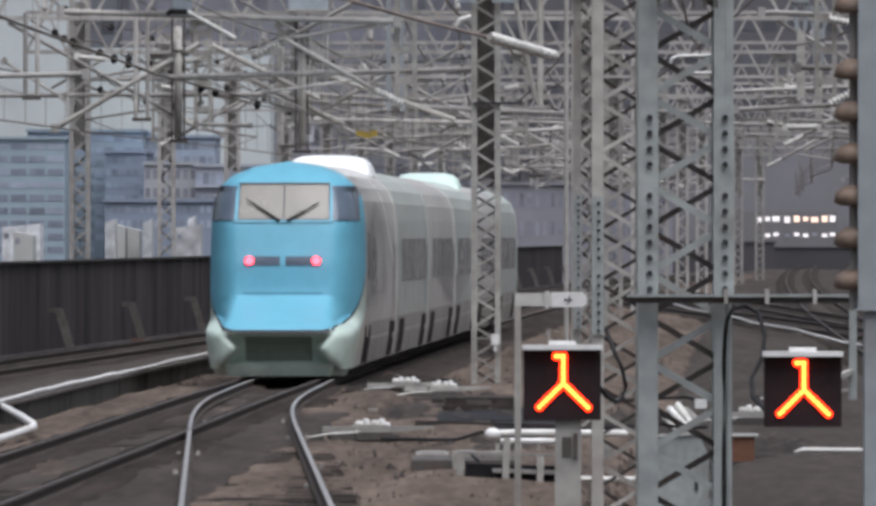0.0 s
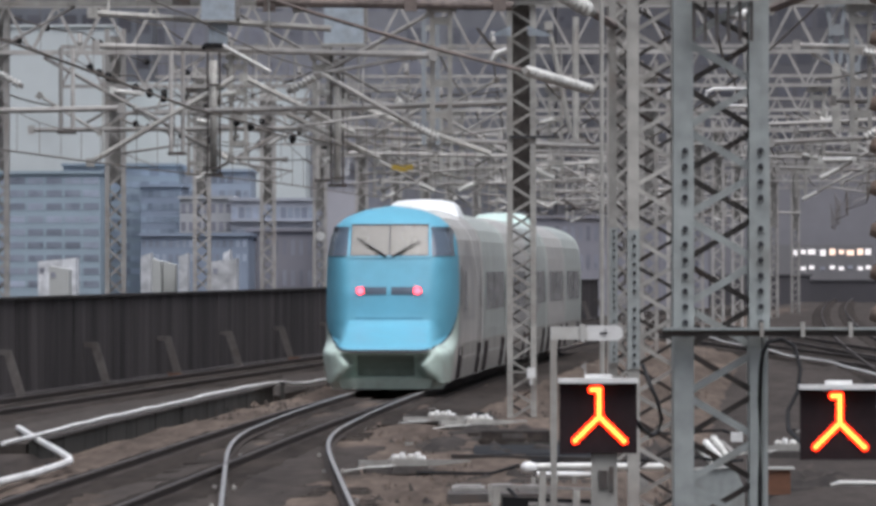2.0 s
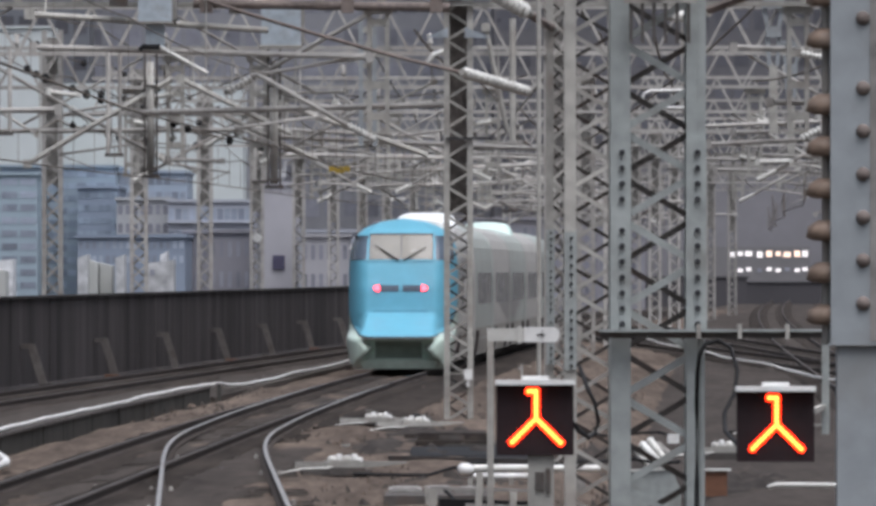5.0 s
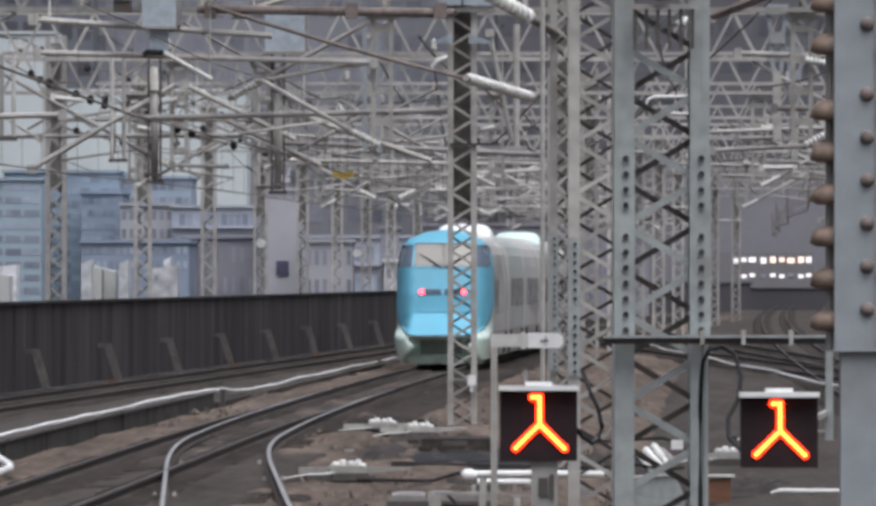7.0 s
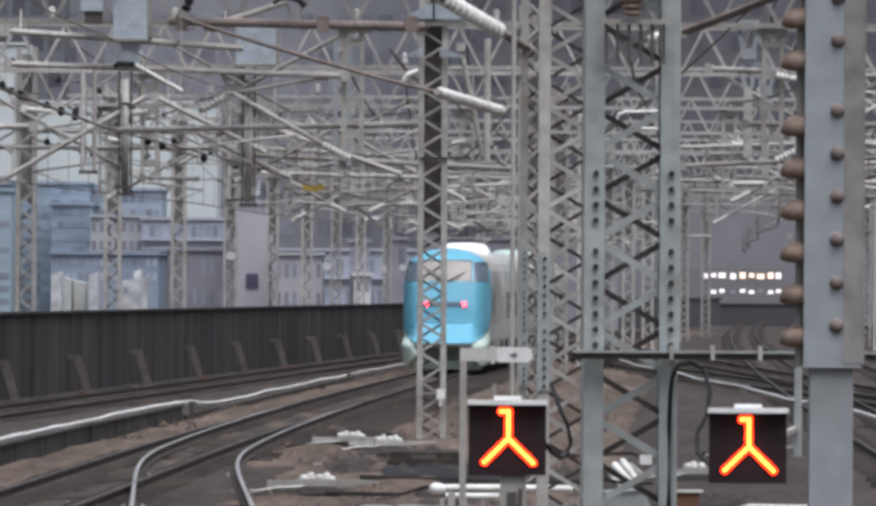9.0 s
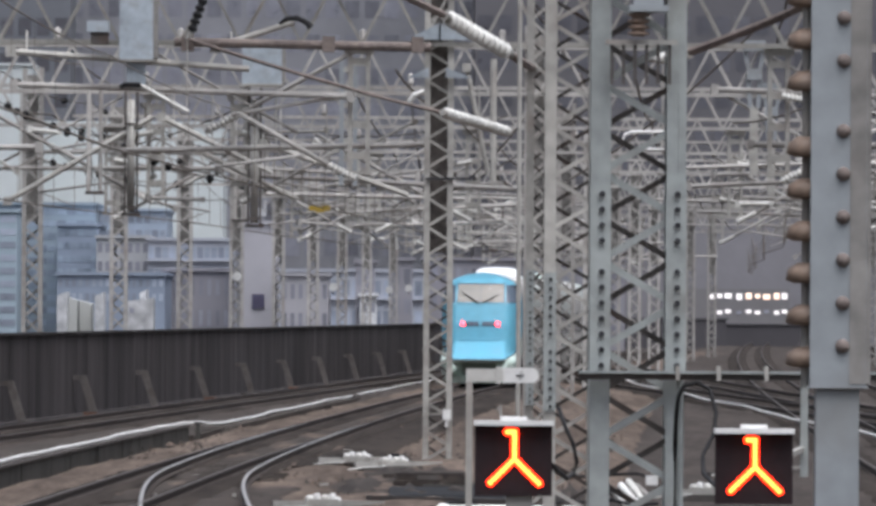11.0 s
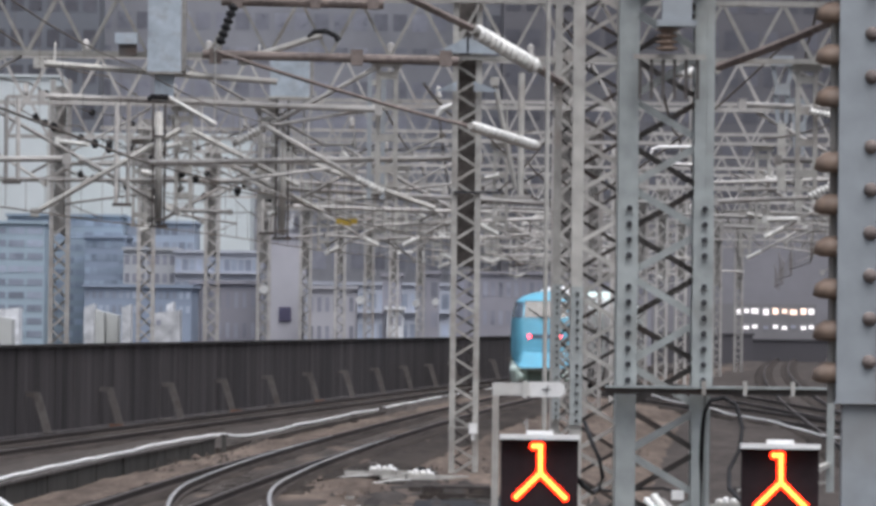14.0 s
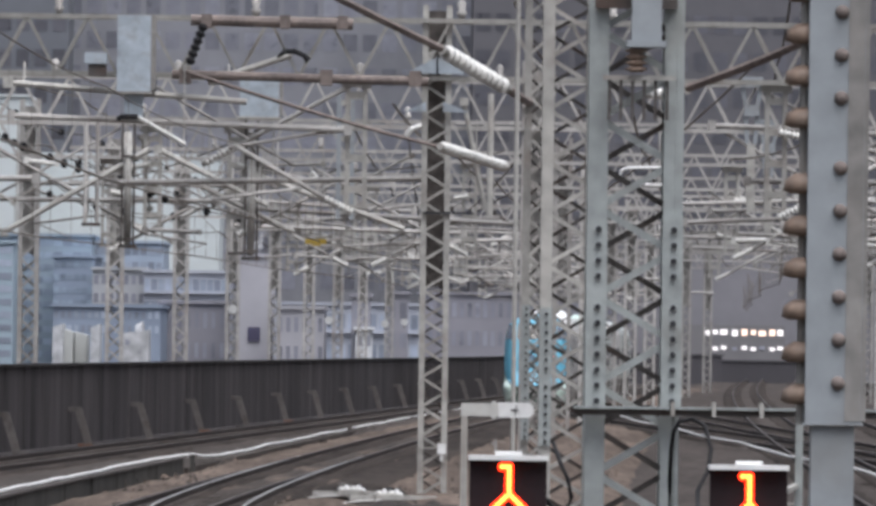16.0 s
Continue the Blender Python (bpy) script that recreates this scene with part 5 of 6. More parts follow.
# switch gear high in the nearest mast
sg = thing("switch_gear", pose(1.5, 65.54, 4.66), "grey switch box with brown insulators and dark fins", "switch gear")
part("case", Form().box(-0.03, 0.15, -0.1, 0.1, -0.1, 1.1).box(-0.06, 0.18, -0.12, 0.12, -0.14, -0.1), PALE_GREY, sg)
part("insulator", Form().ribbed((0.0, -0.02, -0.29), (0.0, -0.02, -0.14), 0.04, 0.068, 4), BROWN, sg, smooth=True)
part("crossbar", Form().box(-0.2, 0.24, -0.03, 0.03, -0.34, -0.31), STEEL, sg)
for i in range(6):
    part("fin", Form().box(-0.17 + i * 0.07, -0.15 + i * 0.07, -0.015, 0.015, -0.58, -0.34), LACING, sg)
part("bracket", Form().box(-0.25, 0.25, 0.10, 0.16, 0.1, 0.16), LACING, sg)
# bundle of conduits and a cabinet beyond the nearest mast
bundle = thing("conduit_bundle", pose(3.72, 168, -0.42), "tumbled bundle of white corrugated conduits on the ballast", "conduit bundle")
for x0, z0, x1, z1, mat in ((-0.24, 0.34, 0.02, 0.05, PORCELAIN), (-0.12, 0.42, 0.18, 0.08, WHITE), (0.0, 0.48, 0.26, 0.14, PORCELAIN), (0.12, 0.40, 0.32, 0.22, RUST_GREY)):
    part("conduit", Form().ribbed((x0, 0, z0), (x1, -0.5, z1), 0.045, 0.062, 6), mat, bundle)
part("end_cap", Form().box(0.28, 0.46, -0.2, 0.1, 0.42, 0.56), WHITE, bundle)
part("tray", Form().box(-0.45, 0.2, 0.05, 0.4, 0.0, 0.36), CABLE, bundle, "black open tray")
part("lip", Form().box(-0.5, 0.5, -0.75, -0.6, 0.0, 0.05), PORCELAIN, bundle)
cabinet = thing("trackside_cabinet", pose(2.70, 120, -0.5, 0, 0, 4), "grey-green steel trackside cabinet with a folded lid", "cabinet")
part("body", Form().add([(-0.31, 0, 0), (0.31, 0, 0), (0.31, 0, 0.74), (0.2, 0, 0.98), (-0.31, 0, 0.95), (-0.31, 0.5, 0), (0.31, 0.5, 0), (0.31, 0.5, 0.74), (0.2, 0.5, 0.98), (-0.31, 0.5, 0.95)],
                       [(0, 1, 2, 3, 4), (9, 8, 7, 6, 5), (4, 3, 8, 9), (3, 2, 7, 8), (2, 1, 6, 7), (0, 4, 9, 5)]), PAINTED, cabinet)
part("door", Form().box(-0.26, 0.24, -0.02, -0.003, 0.08, 0.7), PAINTED, cabinet)
part("handle", Form().box(0.16, 0.19, -0.045, -0.023, 0.36, 0.5), DARK_METAL, cabinet)
part("lid_edge", Form().bar((-0.33, -0.01, 0.965), (0.2, -0.01, 0.995), 0.04, 0.02), PORCELAIN, cabinet)

# ---- trackside machinery ----
def point_machine(x, y, turn=0):
    p = thing("point_machine", pose(x, y, -0.2, 0, 0, turn), "grey point machine with pale rods beside the rails", "point machine", "point machines")
    # a dark base reaching left stands for the shadow below the machine
    part("shadow_base", Form().box(-0.62, 0.36, -0.5, 0.6, 0.0, 0.07).box(-0.25, 0.25, -0.62, -0.5, 0.0, 0.11), LACING, p)
    part("case", Form().box(-0.28, 0.24, -0.42, 0.45, 0.11, 0.19).box(-0.24, 0.2, -0.36, 0.38, 0.19, 0.215), STEEL, p)
    for dx, w, h in ((-0.2, 0.06, 0.27), (-0.1, 0.05, 0.30), (0.02, 0.06, 0.28), (0.12, 0.045, 0.30), (0.19, 0.05, 0.25)):
        part("lug", Form().tube([(dx, -0.3, 0.2), (dx, -0.3, h - 0.03), (dx, -0.3, h)], [w, w, w * 0.6], 10), WHITE if w < 0.055 else PORCELAIN, p)
    part("arm", Form().box(-0.72, -0.29, -0.3, -0.1, 0.11, 0.185), STEEL, p)
    part("arm", Form().add([(0.25, -0.3, 0.10), (0.86, -0.3, 0.16), (0.86, -0.3, 0.185), (0.25, -0.3, 0.195), (0.25, -0.1, 0.10), (0.86, -0.1, 0.16), (0.86, -0.1, 0.185), (0.25, -0.1, 0.195)],
                           [(0, 1, 2, 3), (3, 2, 6, 7), (5, 4, 7, 6), (0, 4, 5, 1), (1, 5, 6, 2)]), STEEL, p)
    part("rod", Form().tube([(-0.95, -0.45, 0.03), (-0.6, -0.45, 0.09), (-0.2, -0.45, 0.11)], 0.016, 8), PORCELAIN, p)


point_machine(-0.93, 153, 3)
point_machine(-0.55, 198, -5)
point_machine(0.05, 193, 12)
point_machine(6.4, 190, 20)
point_machine(4.9, 165, -10)
tb = thing("cable_trough_frame", pose(1.15, 146, 0), "white pipe over a grey trackside cable frame", "cable frame")
part("pipe_cap", Form().tube([(-0.52, 0, 0), (-0.50, 0, 0), (-0.46, 0, 0), (-0.38, 0, 0), (-0.32, 0, 0), (-0.30, 0, 0)], [0.02, 0.06, 0.088, 0.088, 0.065, 0.05], 14), WHITE, tb, smooth=True)
part("pipe", Form().tube([(-0.30, 0, 0.015), (0.2, 0, 0.02), (1.42, 0, 0.012)], 0.05, 12), PORCELAIN, tb)
part("pipe", Form().tube([(-0.30, -0.2, -0.085), (0.45, -0.2, -0.09)], 0.042, 12), WHITE, tb)
for x in (-0.35, -0.05, 0.2, 0.45):
    part("post", Form().box(x - 0.03, x + 0.03, -1.05, -0.97, -0.5, -0.1), STEEL, tb)
part("rusty_end", Form().box(0.42, 0.56, -1.1, -0.9, -0.42, 0.0), RUSTY, tb)
part("pit", Form().box(-0.6, 0.7, -1.4, -0.8, -0.5, -0.36), CABLE, tb)
solid("equipment_box", Form().box(-0.17, 0.17, -0.2, 0.2, -0.36, -0.03), ORANGE, "rusty trackside equipment box", "box", pose(3.99, 142, 0.08))
solid("box_lid", Form().box(-0.25, 0.22, -0.24, 0.24, -0.027, 0.0).box(-0.2, -0.17, -0.22, 0.22, -0.2, -0.027), PORCELAIN, "pale lid lying over a rusty trackside box", "lid", pose(3.99, 142, 0.08))
for x, y in ((0.2, 150), (2.9, 160), (3.5, 185)):
    rng = random.Random(int(y * 7))
    f = Form()
    pts = [(i * 0.35 - 1, rng.uniform(-0.5, 0.5), 0.02 + abs(rng.gauss(0, 0.06))) for i in range(7)]
    f.tube(pts, 0.028, 6)
    solid("cable_run", f, CABLE, "dark cable lying on the ballast", "cable", pose(x, y, -0.2), "cables on the ballast")
for i in range(44):
    y = random.uniform(130, 330)
    x = main_x(y) + random.choice((-1.9, 1.5)) + random.uniform(-0.5, 3.5)
    s = random.uniform(0.035, 0.08)
    f = Form().box(-s, s, -s * 1.4, s * 1.4, 0, s * random.uniform(0.4, 1.0))
    solid("rail_fastener" if i % 2 else "concrete_scrap", f, random.choice((SLEEPER, STEEL, DARK_METAL)), "small weathered trackside fitting on the ballast", "fitting", pose(x, y, -0.22, 0, 0, random.uniform(0, 90)), "trackside fittings")

rack = thing("cable_rack", pose(0.85, 128, 0, 0, 2, 6), "low weathered steel cable rack beside the turnout", "cable rack")
for x0, x1, z, w in ((-0.62, 0.62, 0.10, 0.035), (-0.2, 0.66, -0.10, 0.05), (-0.5, 0.1, -0.24, 0.04)):
    part("bar", Form().box(x0, x1, -0.04, 0.04, z - w / 2, z + w / 2), RUST_GREY, rack)
for x, top in ((-0.60, 0.08), (-0.05, 0.30), (0.36, 0.08), (0.58, 0.14)):
    part("post", Form().box(x - 0.04, x + 0.04, -0.085, -0.045, -0.5, top).box(x - 0.055, x + 0.055, -0.1, -0.03, -0.5, -0.3), STEEL, rack)
part("end_plate", Form().box(0.66, 0.78, -0.08, 0.08, -0.3, 0.24), RUSTY, rack, "rusty end plate")
part("tray", Form().box(-0.5, 0.6, 0.05, 0.3, -0.25, -0.03), CABLE, rack)
for x0, x1, y in ((1.4, 2.5, 122.5), (4.6, 5.5, 139)):
    solid("white_pipe", Form().tube([(x0, y, -0.1), (x0 + 0.1, y, -0.07), (x1, y + 0.2, -0.08)], [0.02, 0.032, 0.03], 8), PORCELAIN, "short white conduit lying on the ballast", "pipe", group="conduits on the ballast")
drum = thing("cable_drum", pose(0.113, 193.5, -0.04), "dark round cable drum beside a point machine", "cable drum")
part("barrel", Form().tube([(0, -0.2, 0), (0, -0.16, 0), (0, 0.16, 0), (0, 0.2, 0)], [0.165, 0.17, 0.17, 0.165], 18), CABLE, drum)
part("brace", Form().bar((0.12, -0.1, 0.16), (0.5, -0.1, -0.12), 0.05), LACING, drum)
part("white_box", Form().box(-0.42, -0.22, -0.3, -0.1, -0.14, -0.02), PORCELAIN, drum, "small white box")
tray = thing("cable_tray", pose(0.42, 136, 0), "dark cable tray with pale lids lying on the ballast", "cable tray")
part("trough", Form().box(-0.75, 0.55, -2.0, 2.0, -0.5, -0.12).box(-0.75, 0.55, -2.1, -2.0, -0.5, -0.1), LACING, tray)
for x0, x1, y in ((-0.70, -0.28, 1.2), (-0.24, 0.1, 1.5), (0.14, 0.5, 0.8)):
    part("lid", Form().box(x0, x1, y - 0.9, y + 0.9, -0.117, -0.07).box(x0 + 0.05, x1 - 0.05, y - 0.5, y + 0.5, -0.07, -0.05), RUST_GREY, tray)
for x in (-0.18, -0.08):
    part("stake", Form().bar((x, -2.3, -0.5), (x - 0.05, -2.3, 0.02), 0.05), STEEL, tray)
part("cable", Form().tube([(0.0, -2.4, -0.02), (0.1, -2.6, -0.12), (0.17, -2.9, -0.28), (0.2, -3.0, -0.4)], 0.022, 8), CABLE, tray)
disc = thing("balise_disc", pose(2.15, 141, -0.28), "round grey inspection cover tilted on the ballast", "cover")
part("plate", Form().tube([(0, 0, 0.14), (0.02, -0.05, 0.14)], 0.13, 20), RUST_GREY, disc)
part("stand", Form().box(-0.03, 0.03, 0.0, 0.05, -0.2, 0.14), LACING, disc)
# clips beside the turnout rails
for k, (y, side, o) in enumerate(((163, -0.75, 0.17), (163, 0.75, -0.14), (150, 0.75, -0.13), (150, 0.75, 0.13), (139, -0.75, -0.12), (139, -0.75, 0.13), (131, 0.75, 0.13), (128, -0.75, -0.12), (121, 0.75, -0.13))):
    f = Form().box(-0.026, 0.026, -0.12, 0.12, -0.02, 0.02).box(-0.014, 0.014, -0.08, 0.08, 0.02, 0.035)
    solid("rail_clip", f, STEEL if k % 2 else RUST_GREY, "small pale rail clip beside a turnout rail", "rail clip", pose(branch_x(y) + side + o, y, -0.12), "rail clips of the turnout")
# sunken cable duct with its dark mouth before the slim mast
duct = thing("cable_duct", pose(0.95, 166, 0), "dark open cable duct in the ballast", "cable duct")
part("rim", Form().add([(-1.3, -2, -0.3), (0.9, -8, -0.3), (0.9, -7.7, -0.3), (-1.3, -1.7, -0.3), (-1.3, -2, -0.12), (0.9, -8, -0.07), (0.9, -7.7, -0.07), (-1.3, -1.7, -0.12)],
                       [(0, 1, 5, 4), (4, 5, 6, 7), (3, 7, 6, 2), (0, 4, 7, 3), (1, 2, 6, 5)]), LACING, duct)
part("rim", Form().box(-0.4, 0.9, 7.0, 7.3, -0.3, -0.10), KERB, duct)
part("bed", Form().box(-0.95, 0.9, -1.5, 7, -0.35, -0.13).box(-0.1, 0.9, -6.5, -1.4, -0.35, -0.14), CABLE, duct)
plinth = thing("mast_plinth", pose(0.68, 176, 0), "dark stained concrete plinth before a slim mast", "plinth")
part("block", Form().box(-0.56, 0.56, 0, 3, -0.5, 0.04).box(-0.6, 0.6, -0.2, 3.2, -0.5, -0.08), SPOIL, plinth)
part("cover", Form().box(-0.22, 0.2, -0.03, 0.0, -0.07, 0.01), LACING, plinth, "dark cover plate")
for x, y, w, l, h, seed in ((0.35, 176, 1.5, 12, 0.16, 1), (0.9, 150, 1.1, 5, 0.10, 2), (2.6, 168, 1.0, 9, 0.14, 3), (-0.1, 196, 1.3, 8, 0.10, 4), (4.6, 150, 1.0, 8, 0.08, 5)):
    rg, f, n = random.Random(seed), Form(), 18
    for j in range(n + 1):
        for i in range(n + 1):
            a, b = 2 * i / n - 1, 2 * j / n - 1
            d = max(0, 1 - a * a - b * b)
            d *= max(0, 0.35 + 1.6 * noise.noise((a * 3.1 + seed, b * 2.3, seed)))
            f.v.append((a * w, b * l, d * h * rg.uniform(0.1, 2.4) - (0.15 if d == 0 else 0.03)))
    f.f = [(j * (n + 1) + i, j * (n + 1) + i + 1, (j + 1) * (n + 1) + i + 1, (j + 1) * (n + 1) + i) for j in range(n) for i in range(n)]
    tagged(solid("spoil_heap", f, SPOIL, "low dark heap of spoil on the ballast", "spoil", pose(x, y, -0.19), smooth=True), kind="stuff")
for x, y, z in ((-6.26, 441, 4.05), (-2.58, 488, 3.75), (-0.05, 535, 3.7), (1.0, 582, 3.9)):
    fl = thing("floodlight", pose(x, y, z), "small white floodlight on a mast bracket", "floodlight", "floodlights on the masts")
    part("head", Form().tube([(0, 0.05, 0), (0, -0.12, 0), (0, -0.25, -0.02)], [0.08, 0.15, 0.19], 12), WHITE, fl)
    part("arm", Form().bar((0, 0, -0.1), (0.0, 0.9, -0.3), 0.06), STEEL, fl)

# loose stones and clods trodden into the ballast
for mat, count, seed in ((BALLAST, 1300, 21), (SPOIL, 600, 22), (DECK, 1200, 23), (KERB, 120, 24)):
    rg, f = random.Random(seed), Form()
    for i in range(count):
        y = 100 + 170 * rg.random() ** 1.3
        x = rg.uniform(-0.026, 0.045) * y
        if (abs(x - main_x(y)) < 0.95 and y > 150) or x > main_x(y) + 7.0:
            continue
        s, h, o = 0.03 + 0.14 * rg.random() ** 2, 0.035 * rg.random() ** 2, len(f.v)
        f.v += [(x + s * rg.uniform(0.6, 1.2) * ca, y + 2.5 * s * sa, -0.27) for ca, sa in ((1, 0), (0.3, 0.9), (-0.8, 0.6), (-0.8, -0.6), (0.3, -0.9))]
        f.v.append((x + rg.uniform(-0.4, 0.4) * s, y, -0.17 + h))
        f.f += [(o + a, o + (a + 1) % 5, o + 5) for a in range(5)]
    tagged(solid("loose_stones", f, mat, "loose stones and clods trodden into the ballast", "stones"), kind="stuff")

# ---- city behind ----
def facade_paint(name, colour, vary=0.1):
    return material(name, colour, 0.85, 0, vary, 0.6, 0.05, 0.0, tuple(c * 0.7 for c in colour), 0.4)


def building(x0, x1, y, z1, paint, glass, rows, cols, label, z0=-9.0, low=0.0, deep=25, band=True, wide=0.36):
    """A block with recessed-looking rows of separate windows, ledges and a roof edge."""
    b = thing("building", pose(0, y, 0), label, "building", "city blocks behind the viaduct")
    part("wall", Form().box(x0, x1, 0, deep, z0, z1), paint, b)
    part("roof_edge", Form().box(x0 - 0.15, x1 + 0.15, -0.2, deep, z1, z1 + 0.22), paint, b)
    if rows:
        hz = (z1 - low) / rows
        wx = (x1 - x0) / cols
        pane = Form().box(-wx * wide, wx * wide, -0.025, 0.05, -hz * 0.28, hz * 0.22).mesh("window", glass)
        for r in range(rows):
            z = low + (r + 0.5) * hz
            if band:
                part("ledge", Form().box(x0, x1, -0.35, 0, z - hz * 0.42, z - hz * 0.36), paint, b)
            for c in range(cols):
                part("window", pane, None, b, m=pose(x0 + (c + 0.5) * wx, 0, z))
    return b


# Most facades and windows carry distance haze in their colours: paler, bluer, low contrast
MAUVE = facade_paint("mauve_grey_facade", (0.275, 0.28, 0.305))
SLATE = facade_paint("slate_grey_facade", (0.125, 0.122, 0.132))
BLUEGREY = facade_paint("hazed_blue_grey_facade", (0.372, 0.440, 0.533))
PALE = facade_paint("pale_tile_facade", (0.590, 0.635, 0.635), 0.05)
BEIGE = facade_paint("beige_facade", (0.47, 0.48, 0.46))
BROWNISH = facade_paint("taupe_facade", (0.39, 0.385, 0.41))
BROWN_DARK = facade_paint("umber_facade", (0.19, 0.185, 0.19))
SLATE_BLUE = facade_paint("hazed_slate_blue_facade", (0.270, 0.332, 0.389))
WIN_NAVY = material("hazed_navy_glass", (0.254, 0.308, 0.380), 0.3, 0, 0.2, 0.8, 0.1, 0.0, None, 0, 0.3)
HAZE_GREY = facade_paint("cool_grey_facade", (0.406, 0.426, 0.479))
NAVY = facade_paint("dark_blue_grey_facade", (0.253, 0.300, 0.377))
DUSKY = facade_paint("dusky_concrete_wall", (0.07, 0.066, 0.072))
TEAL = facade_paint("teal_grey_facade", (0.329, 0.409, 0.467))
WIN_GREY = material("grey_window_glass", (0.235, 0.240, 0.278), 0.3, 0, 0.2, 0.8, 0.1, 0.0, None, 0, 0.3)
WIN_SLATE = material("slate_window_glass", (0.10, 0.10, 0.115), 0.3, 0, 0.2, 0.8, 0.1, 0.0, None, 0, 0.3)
WIN_DARK = material("hazed_blue_grey_glass", (0.294, 0.330, 0.396), 0.3, 0, 0.2, 0.8, 0.1, 0.0, None, 0, 0.3)
SHED_WHITE = material("stained_white_wall", (0.55, 0.56, 0.57), 0.7, 0, 0.35, 1.2, 0.6, 0.0, (0.25, 0.25, 0.27), 0.6, 0.3)
DIM_BLUE = facade_paint("dim_blue_grey_facade", (0.155, 0.165, 0.185))
BEIGE_GREY = facade_paint("beige_grey_facade", (0.406, 0.420, 0.438))
SHED_GREY = facade_paint("hazy_shed_grey_facade", (0.215, 0.21, 0.225))
UMBER_GREY = facade_paint("umber_grey_facade", (0.270, 0.264, 0.290))
WIN_VIOLET = material("dark_violet_window", (0.075, 0.07, 0.115), 0.35, 0, 0.2, 0.8, 0.1, 0.0)
K = 1 / 19309


def span(u0, u1, y):
    return (u0 * K * y, u1 * K * y)


building(*span(150, 1000, 1100), 1100, 60, SLATE, WIN_SLATE, 15, 24, "tall slate-grey office block beyond the yard", low=4, deep=40, band=False)
building(*span(-900, 300, 1150), 1150, 62, MAUVE, WIN_GREY, 16, 34, "broad mauve-grey office block behind the railway", low=4, deep=40, band=False)
building(*span(-900, -575, 1120), 1120, 60, DIM_BLUE, WIN_SLATE, 15, 10, "tall dark blue-grey office block behind the railway", low=4, deep=20, band=False)
building(*span(-900, -643, 980), 980, 24.7, PALE, WIN_GREY, 0, 0, "tall plain pale tiled building", low=3)
building(*span(-622, -300, 1000), 1000, 19.8, PALE, WIN_GREY, 0, 0, "lower plain pale tiled building", low=3)
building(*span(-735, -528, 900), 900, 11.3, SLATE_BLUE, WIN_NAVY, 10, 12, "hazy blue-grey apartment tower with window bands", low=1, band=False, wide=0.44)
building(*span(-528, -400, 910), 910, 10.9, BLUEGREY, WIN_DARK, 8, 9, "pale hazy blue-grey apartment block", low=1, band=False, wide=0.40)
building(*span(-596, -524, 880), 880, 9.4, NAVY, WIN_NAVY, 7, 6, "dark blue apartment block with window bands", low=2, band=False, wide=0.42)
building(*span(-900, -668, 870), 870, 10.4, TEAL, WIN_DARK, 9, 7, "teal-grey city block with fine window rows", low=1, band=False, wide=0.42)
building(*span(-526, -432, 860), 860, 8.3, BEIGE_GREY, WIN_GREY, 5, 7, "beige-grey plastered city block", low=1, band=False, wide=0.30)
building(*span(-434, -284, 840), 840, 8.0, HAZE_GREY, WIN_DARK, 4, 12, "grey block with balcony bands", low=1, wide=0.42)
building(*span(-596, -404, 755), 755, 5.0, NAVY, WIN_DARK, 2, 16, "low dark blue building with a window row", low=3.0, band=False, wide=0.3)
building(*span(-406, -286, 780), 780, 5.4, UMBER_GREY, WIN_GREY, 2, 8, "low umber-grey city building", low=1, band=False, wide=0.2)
tall = building(*span(-262, -205, 760), 760, 8.7, BROWNISH, WIN_DARK, 0, 0, "tall narrow taupe building with one dark opening", low=2.0, band=False)
a, b = span(-247, -225, 760)
part("window", Form().box(a, b, -0.12, 0.05, 2.75, 3.75), WIN_VIOLET, tall, "dark violet window")
part("roof_tank", Form().box(a - 0.2, a + 0.9, 1, 3, 9.3, 9.8).tube([(b, 2, 9.3), (b, 2, 10.4)], 0.08, 6), SHED_WHITE, tall, "white roof tank")
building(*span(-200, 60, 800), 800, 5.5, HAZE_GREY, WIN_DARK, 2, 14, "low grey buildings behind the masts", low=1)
building(*span(60, 420, 820), 820, 6.5, UMBER_GREY, WIN_GREY, 3, 26, "long umber-grey railway yard building", low=0, band=False, wide=0.26)
building(*span(-196, -110, 745), 745, 5.0, BROWNISH, WIN_GREY, 2, 6, "low taupe house behind the masts", low=1, band=False, wide=0.25)
building(*span(-62, -28, 740), 740, 5.9, UMBER_GREY, WIN_GREY, 2, 2, "narrow umber-grey house behind the masts", low=2, band=False, wide=0.3)
building(*span(2, 40, 742), 742, 6.1, UMBER_GREY, WIN_GREY, 2, 2, "narrow umber-grey house behind the masts", low=2, band=False, wide=0.3)
building(*span(-54, -24, 730), 730, 3.6, SHED_WHITE, WIN_GREY, 1, 2, "small white-walled house behind the parapet", low=2.2, band=False, wide=0.3)
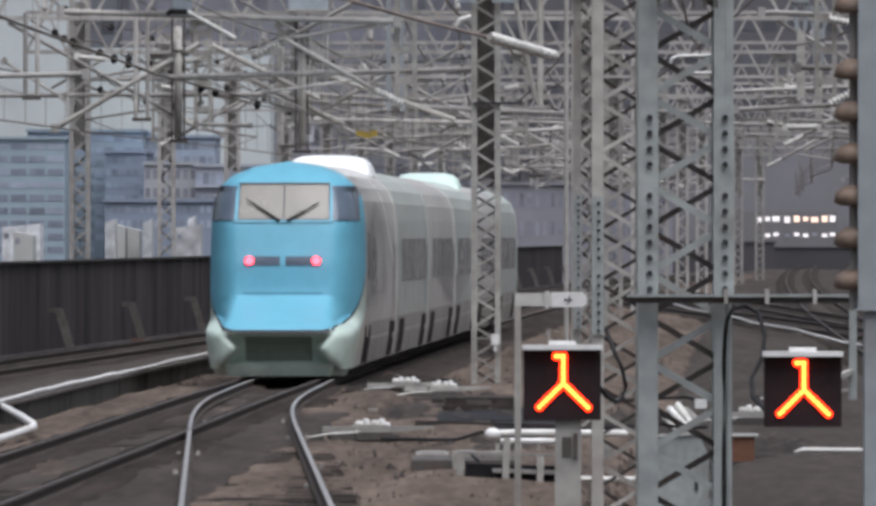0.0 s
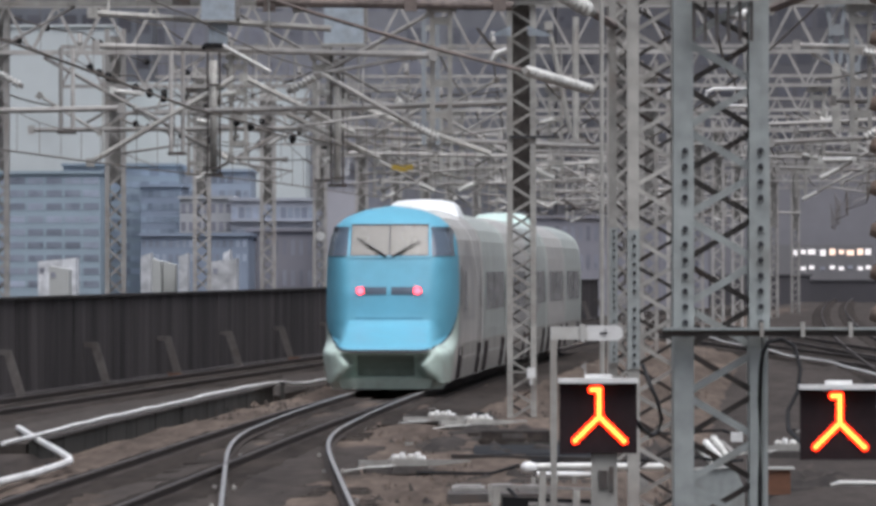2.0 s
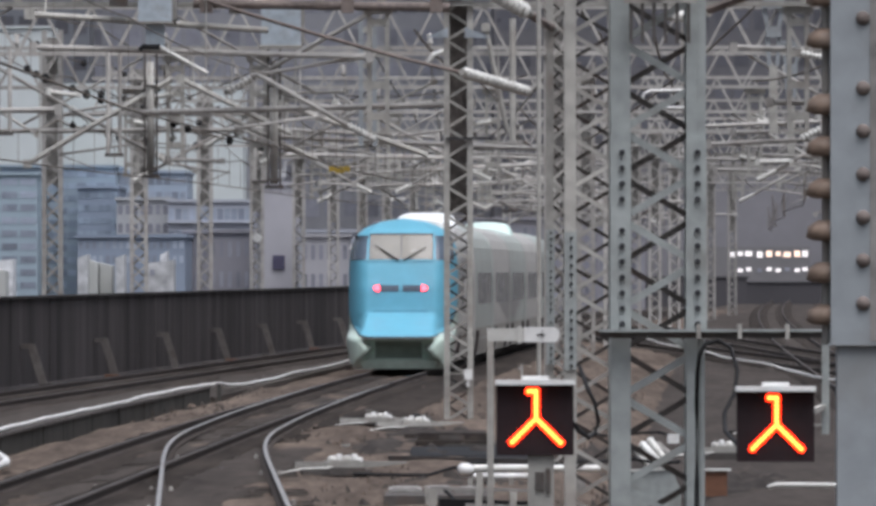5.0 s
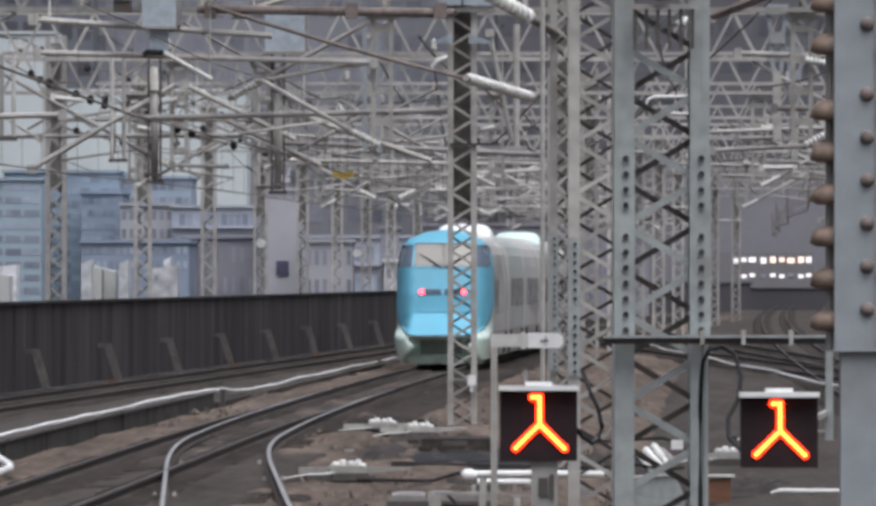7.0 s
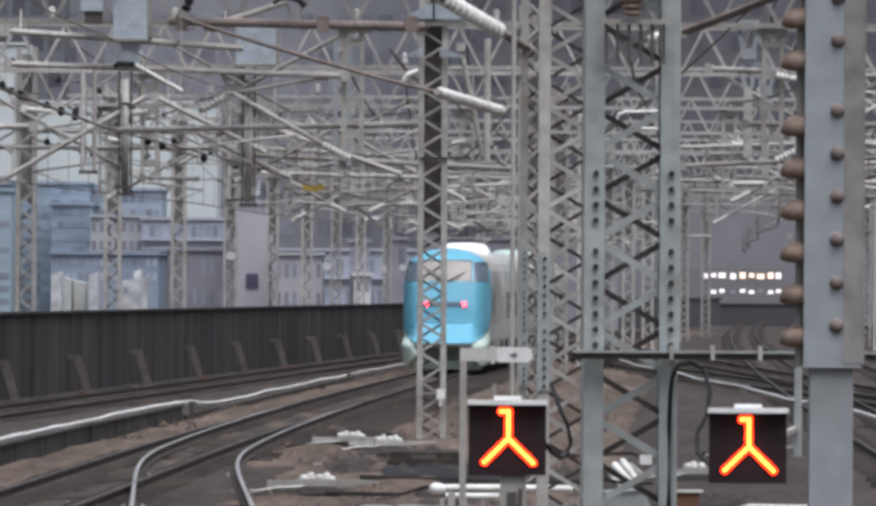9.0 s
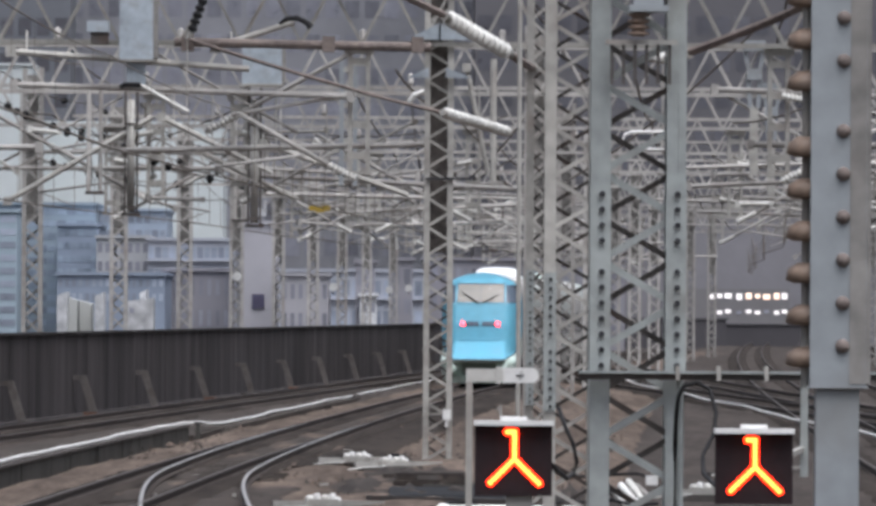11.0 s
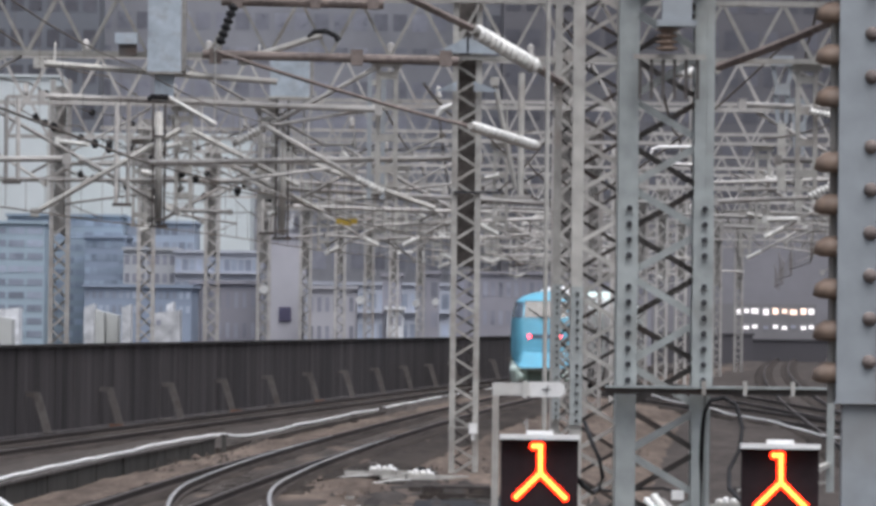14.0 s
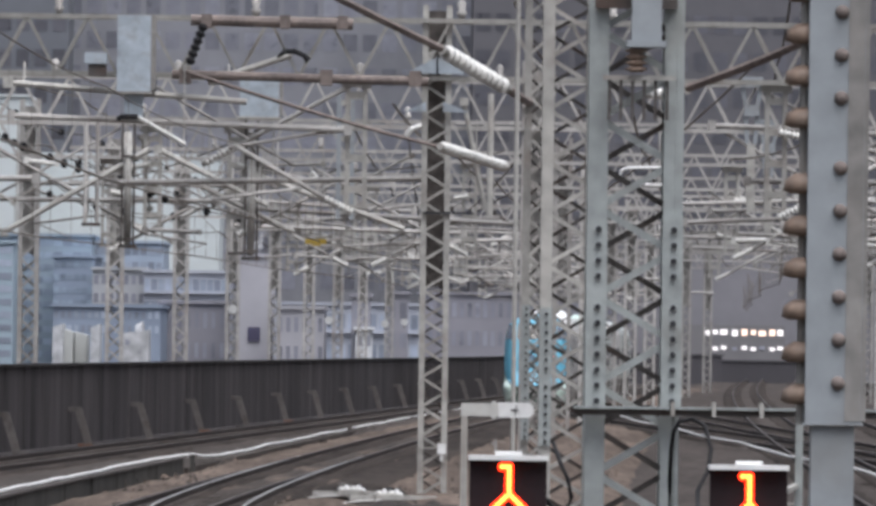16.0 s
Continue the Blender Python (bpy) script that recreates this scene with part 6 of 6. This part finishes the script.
for u0, u1, y, z in ((390, 602, 930, 2.0), (600, 740, 960, 1.5)):
    a, b = span(u0, u1, y)
    solid("yard_wall", Form().box(a, b, y, y + 2, -0.6, z).box(a - 0.2, b + 0.2, y - 0.1, y + 2.1, z, z + 0.15), DUSKY, "dark concrete wall across the far yard", "wall", group="walls across the yard")
a, b = span(300, 980, 1040)
shed = thing("train_shed", pose(0, 1040, 0), "plain grey flat-roofed yard shed in the haze", "shed")
part("wall", Form().box(a, b, 0, 30, -1, 13), SHED_GREY, shed)
part("roof", Form().box(a - 0.3, b + 0.3, -0.3, 30.3, 13.003, 13.3), SHED_GREY, shed)
# white vans and low sheds along the wall's far side
for u0, u1, z, y, c in ((-596, -578, 3.5, 700, 0), (-576, -560, 3.4, 702, 1), (-556, -534, 3.2, 704, 1), (-528, -512, 3.5, 700, 0), (-470, -424, 3.15, 690, 0), (-448, -436, 3.7, 695, 0), (-780, -712, 3.2, 700, 0), (-760, -725, 2.9, 690, 1)):
    a, b = span(u0, u1, y)
    sh = thing("low_shed", pose(0, y, 0), "small stained white-walled shed behind the parapet", "shed", "sheds behind the parapet")
    k = 0.45 * (c - 0.5)
    part("wall", Form().add([(a, 0, -9), (b, 0, -9), (b, 0, z - k), (a, 0, z), (a, 6, -9), (b, 6, -9), (b, 6, z - k), (a, 6, z)],
                            [(0, 1, 2, 3), (5, 4, 7, 6), (3, 2, 6, 7), (4, 0, 3, 7), (1, 5, 6, 2)]), BEIGE if c else SHED_WHITE, sh)
    for i in range(int((b - a) / 1.1)):
        part("window", Form().box(a + 0.12 + i * 0.6, a + 0.42 + i * 0.6, -0.03, 0.02, z - 0.75, z - 0.4), WIN_GREY, sh)
# lit cabin in the far yard
cab = thing("signal_cabin", pose(0, 1030, 0), "grey yard cabin with lit window rows", "cabin")
a, b = span(520, 715, 1030)
part("wall", Form().box(a, b, 0, 8, -0.6, 4.9), BROWN_DARK, cab)
for i, u in enumerate((575, 590, 605, 625, 642, 658, 674, 692, 706)):
    a, b = (0.24, 0.20) if i % 4 == 1 else (0.34, 0.24) if i % 4 == 2 else (0.27, 0.29)
    w = Form().box(-a, a, -0.05, 0.02, -b, b)
    part("window", w, LAMP_WARM if i in (4, 5, 6, 7) else LAMP_WHITE, cab, "lit window", m=pose(u * K * 1030, 0, 4.15 + (0.08 if i % 3 else 0)))
    if i > 0:
        part("window", Form().box(-0.25, 0.25, -0.05, 0.02, -0.17, 0.17), LAMP_WHITE if i % 3 else WIN_GREY, cab, m=pose(u * K * 1030, 0, 2.75 - 0.1 * (i % 2)))

motions()
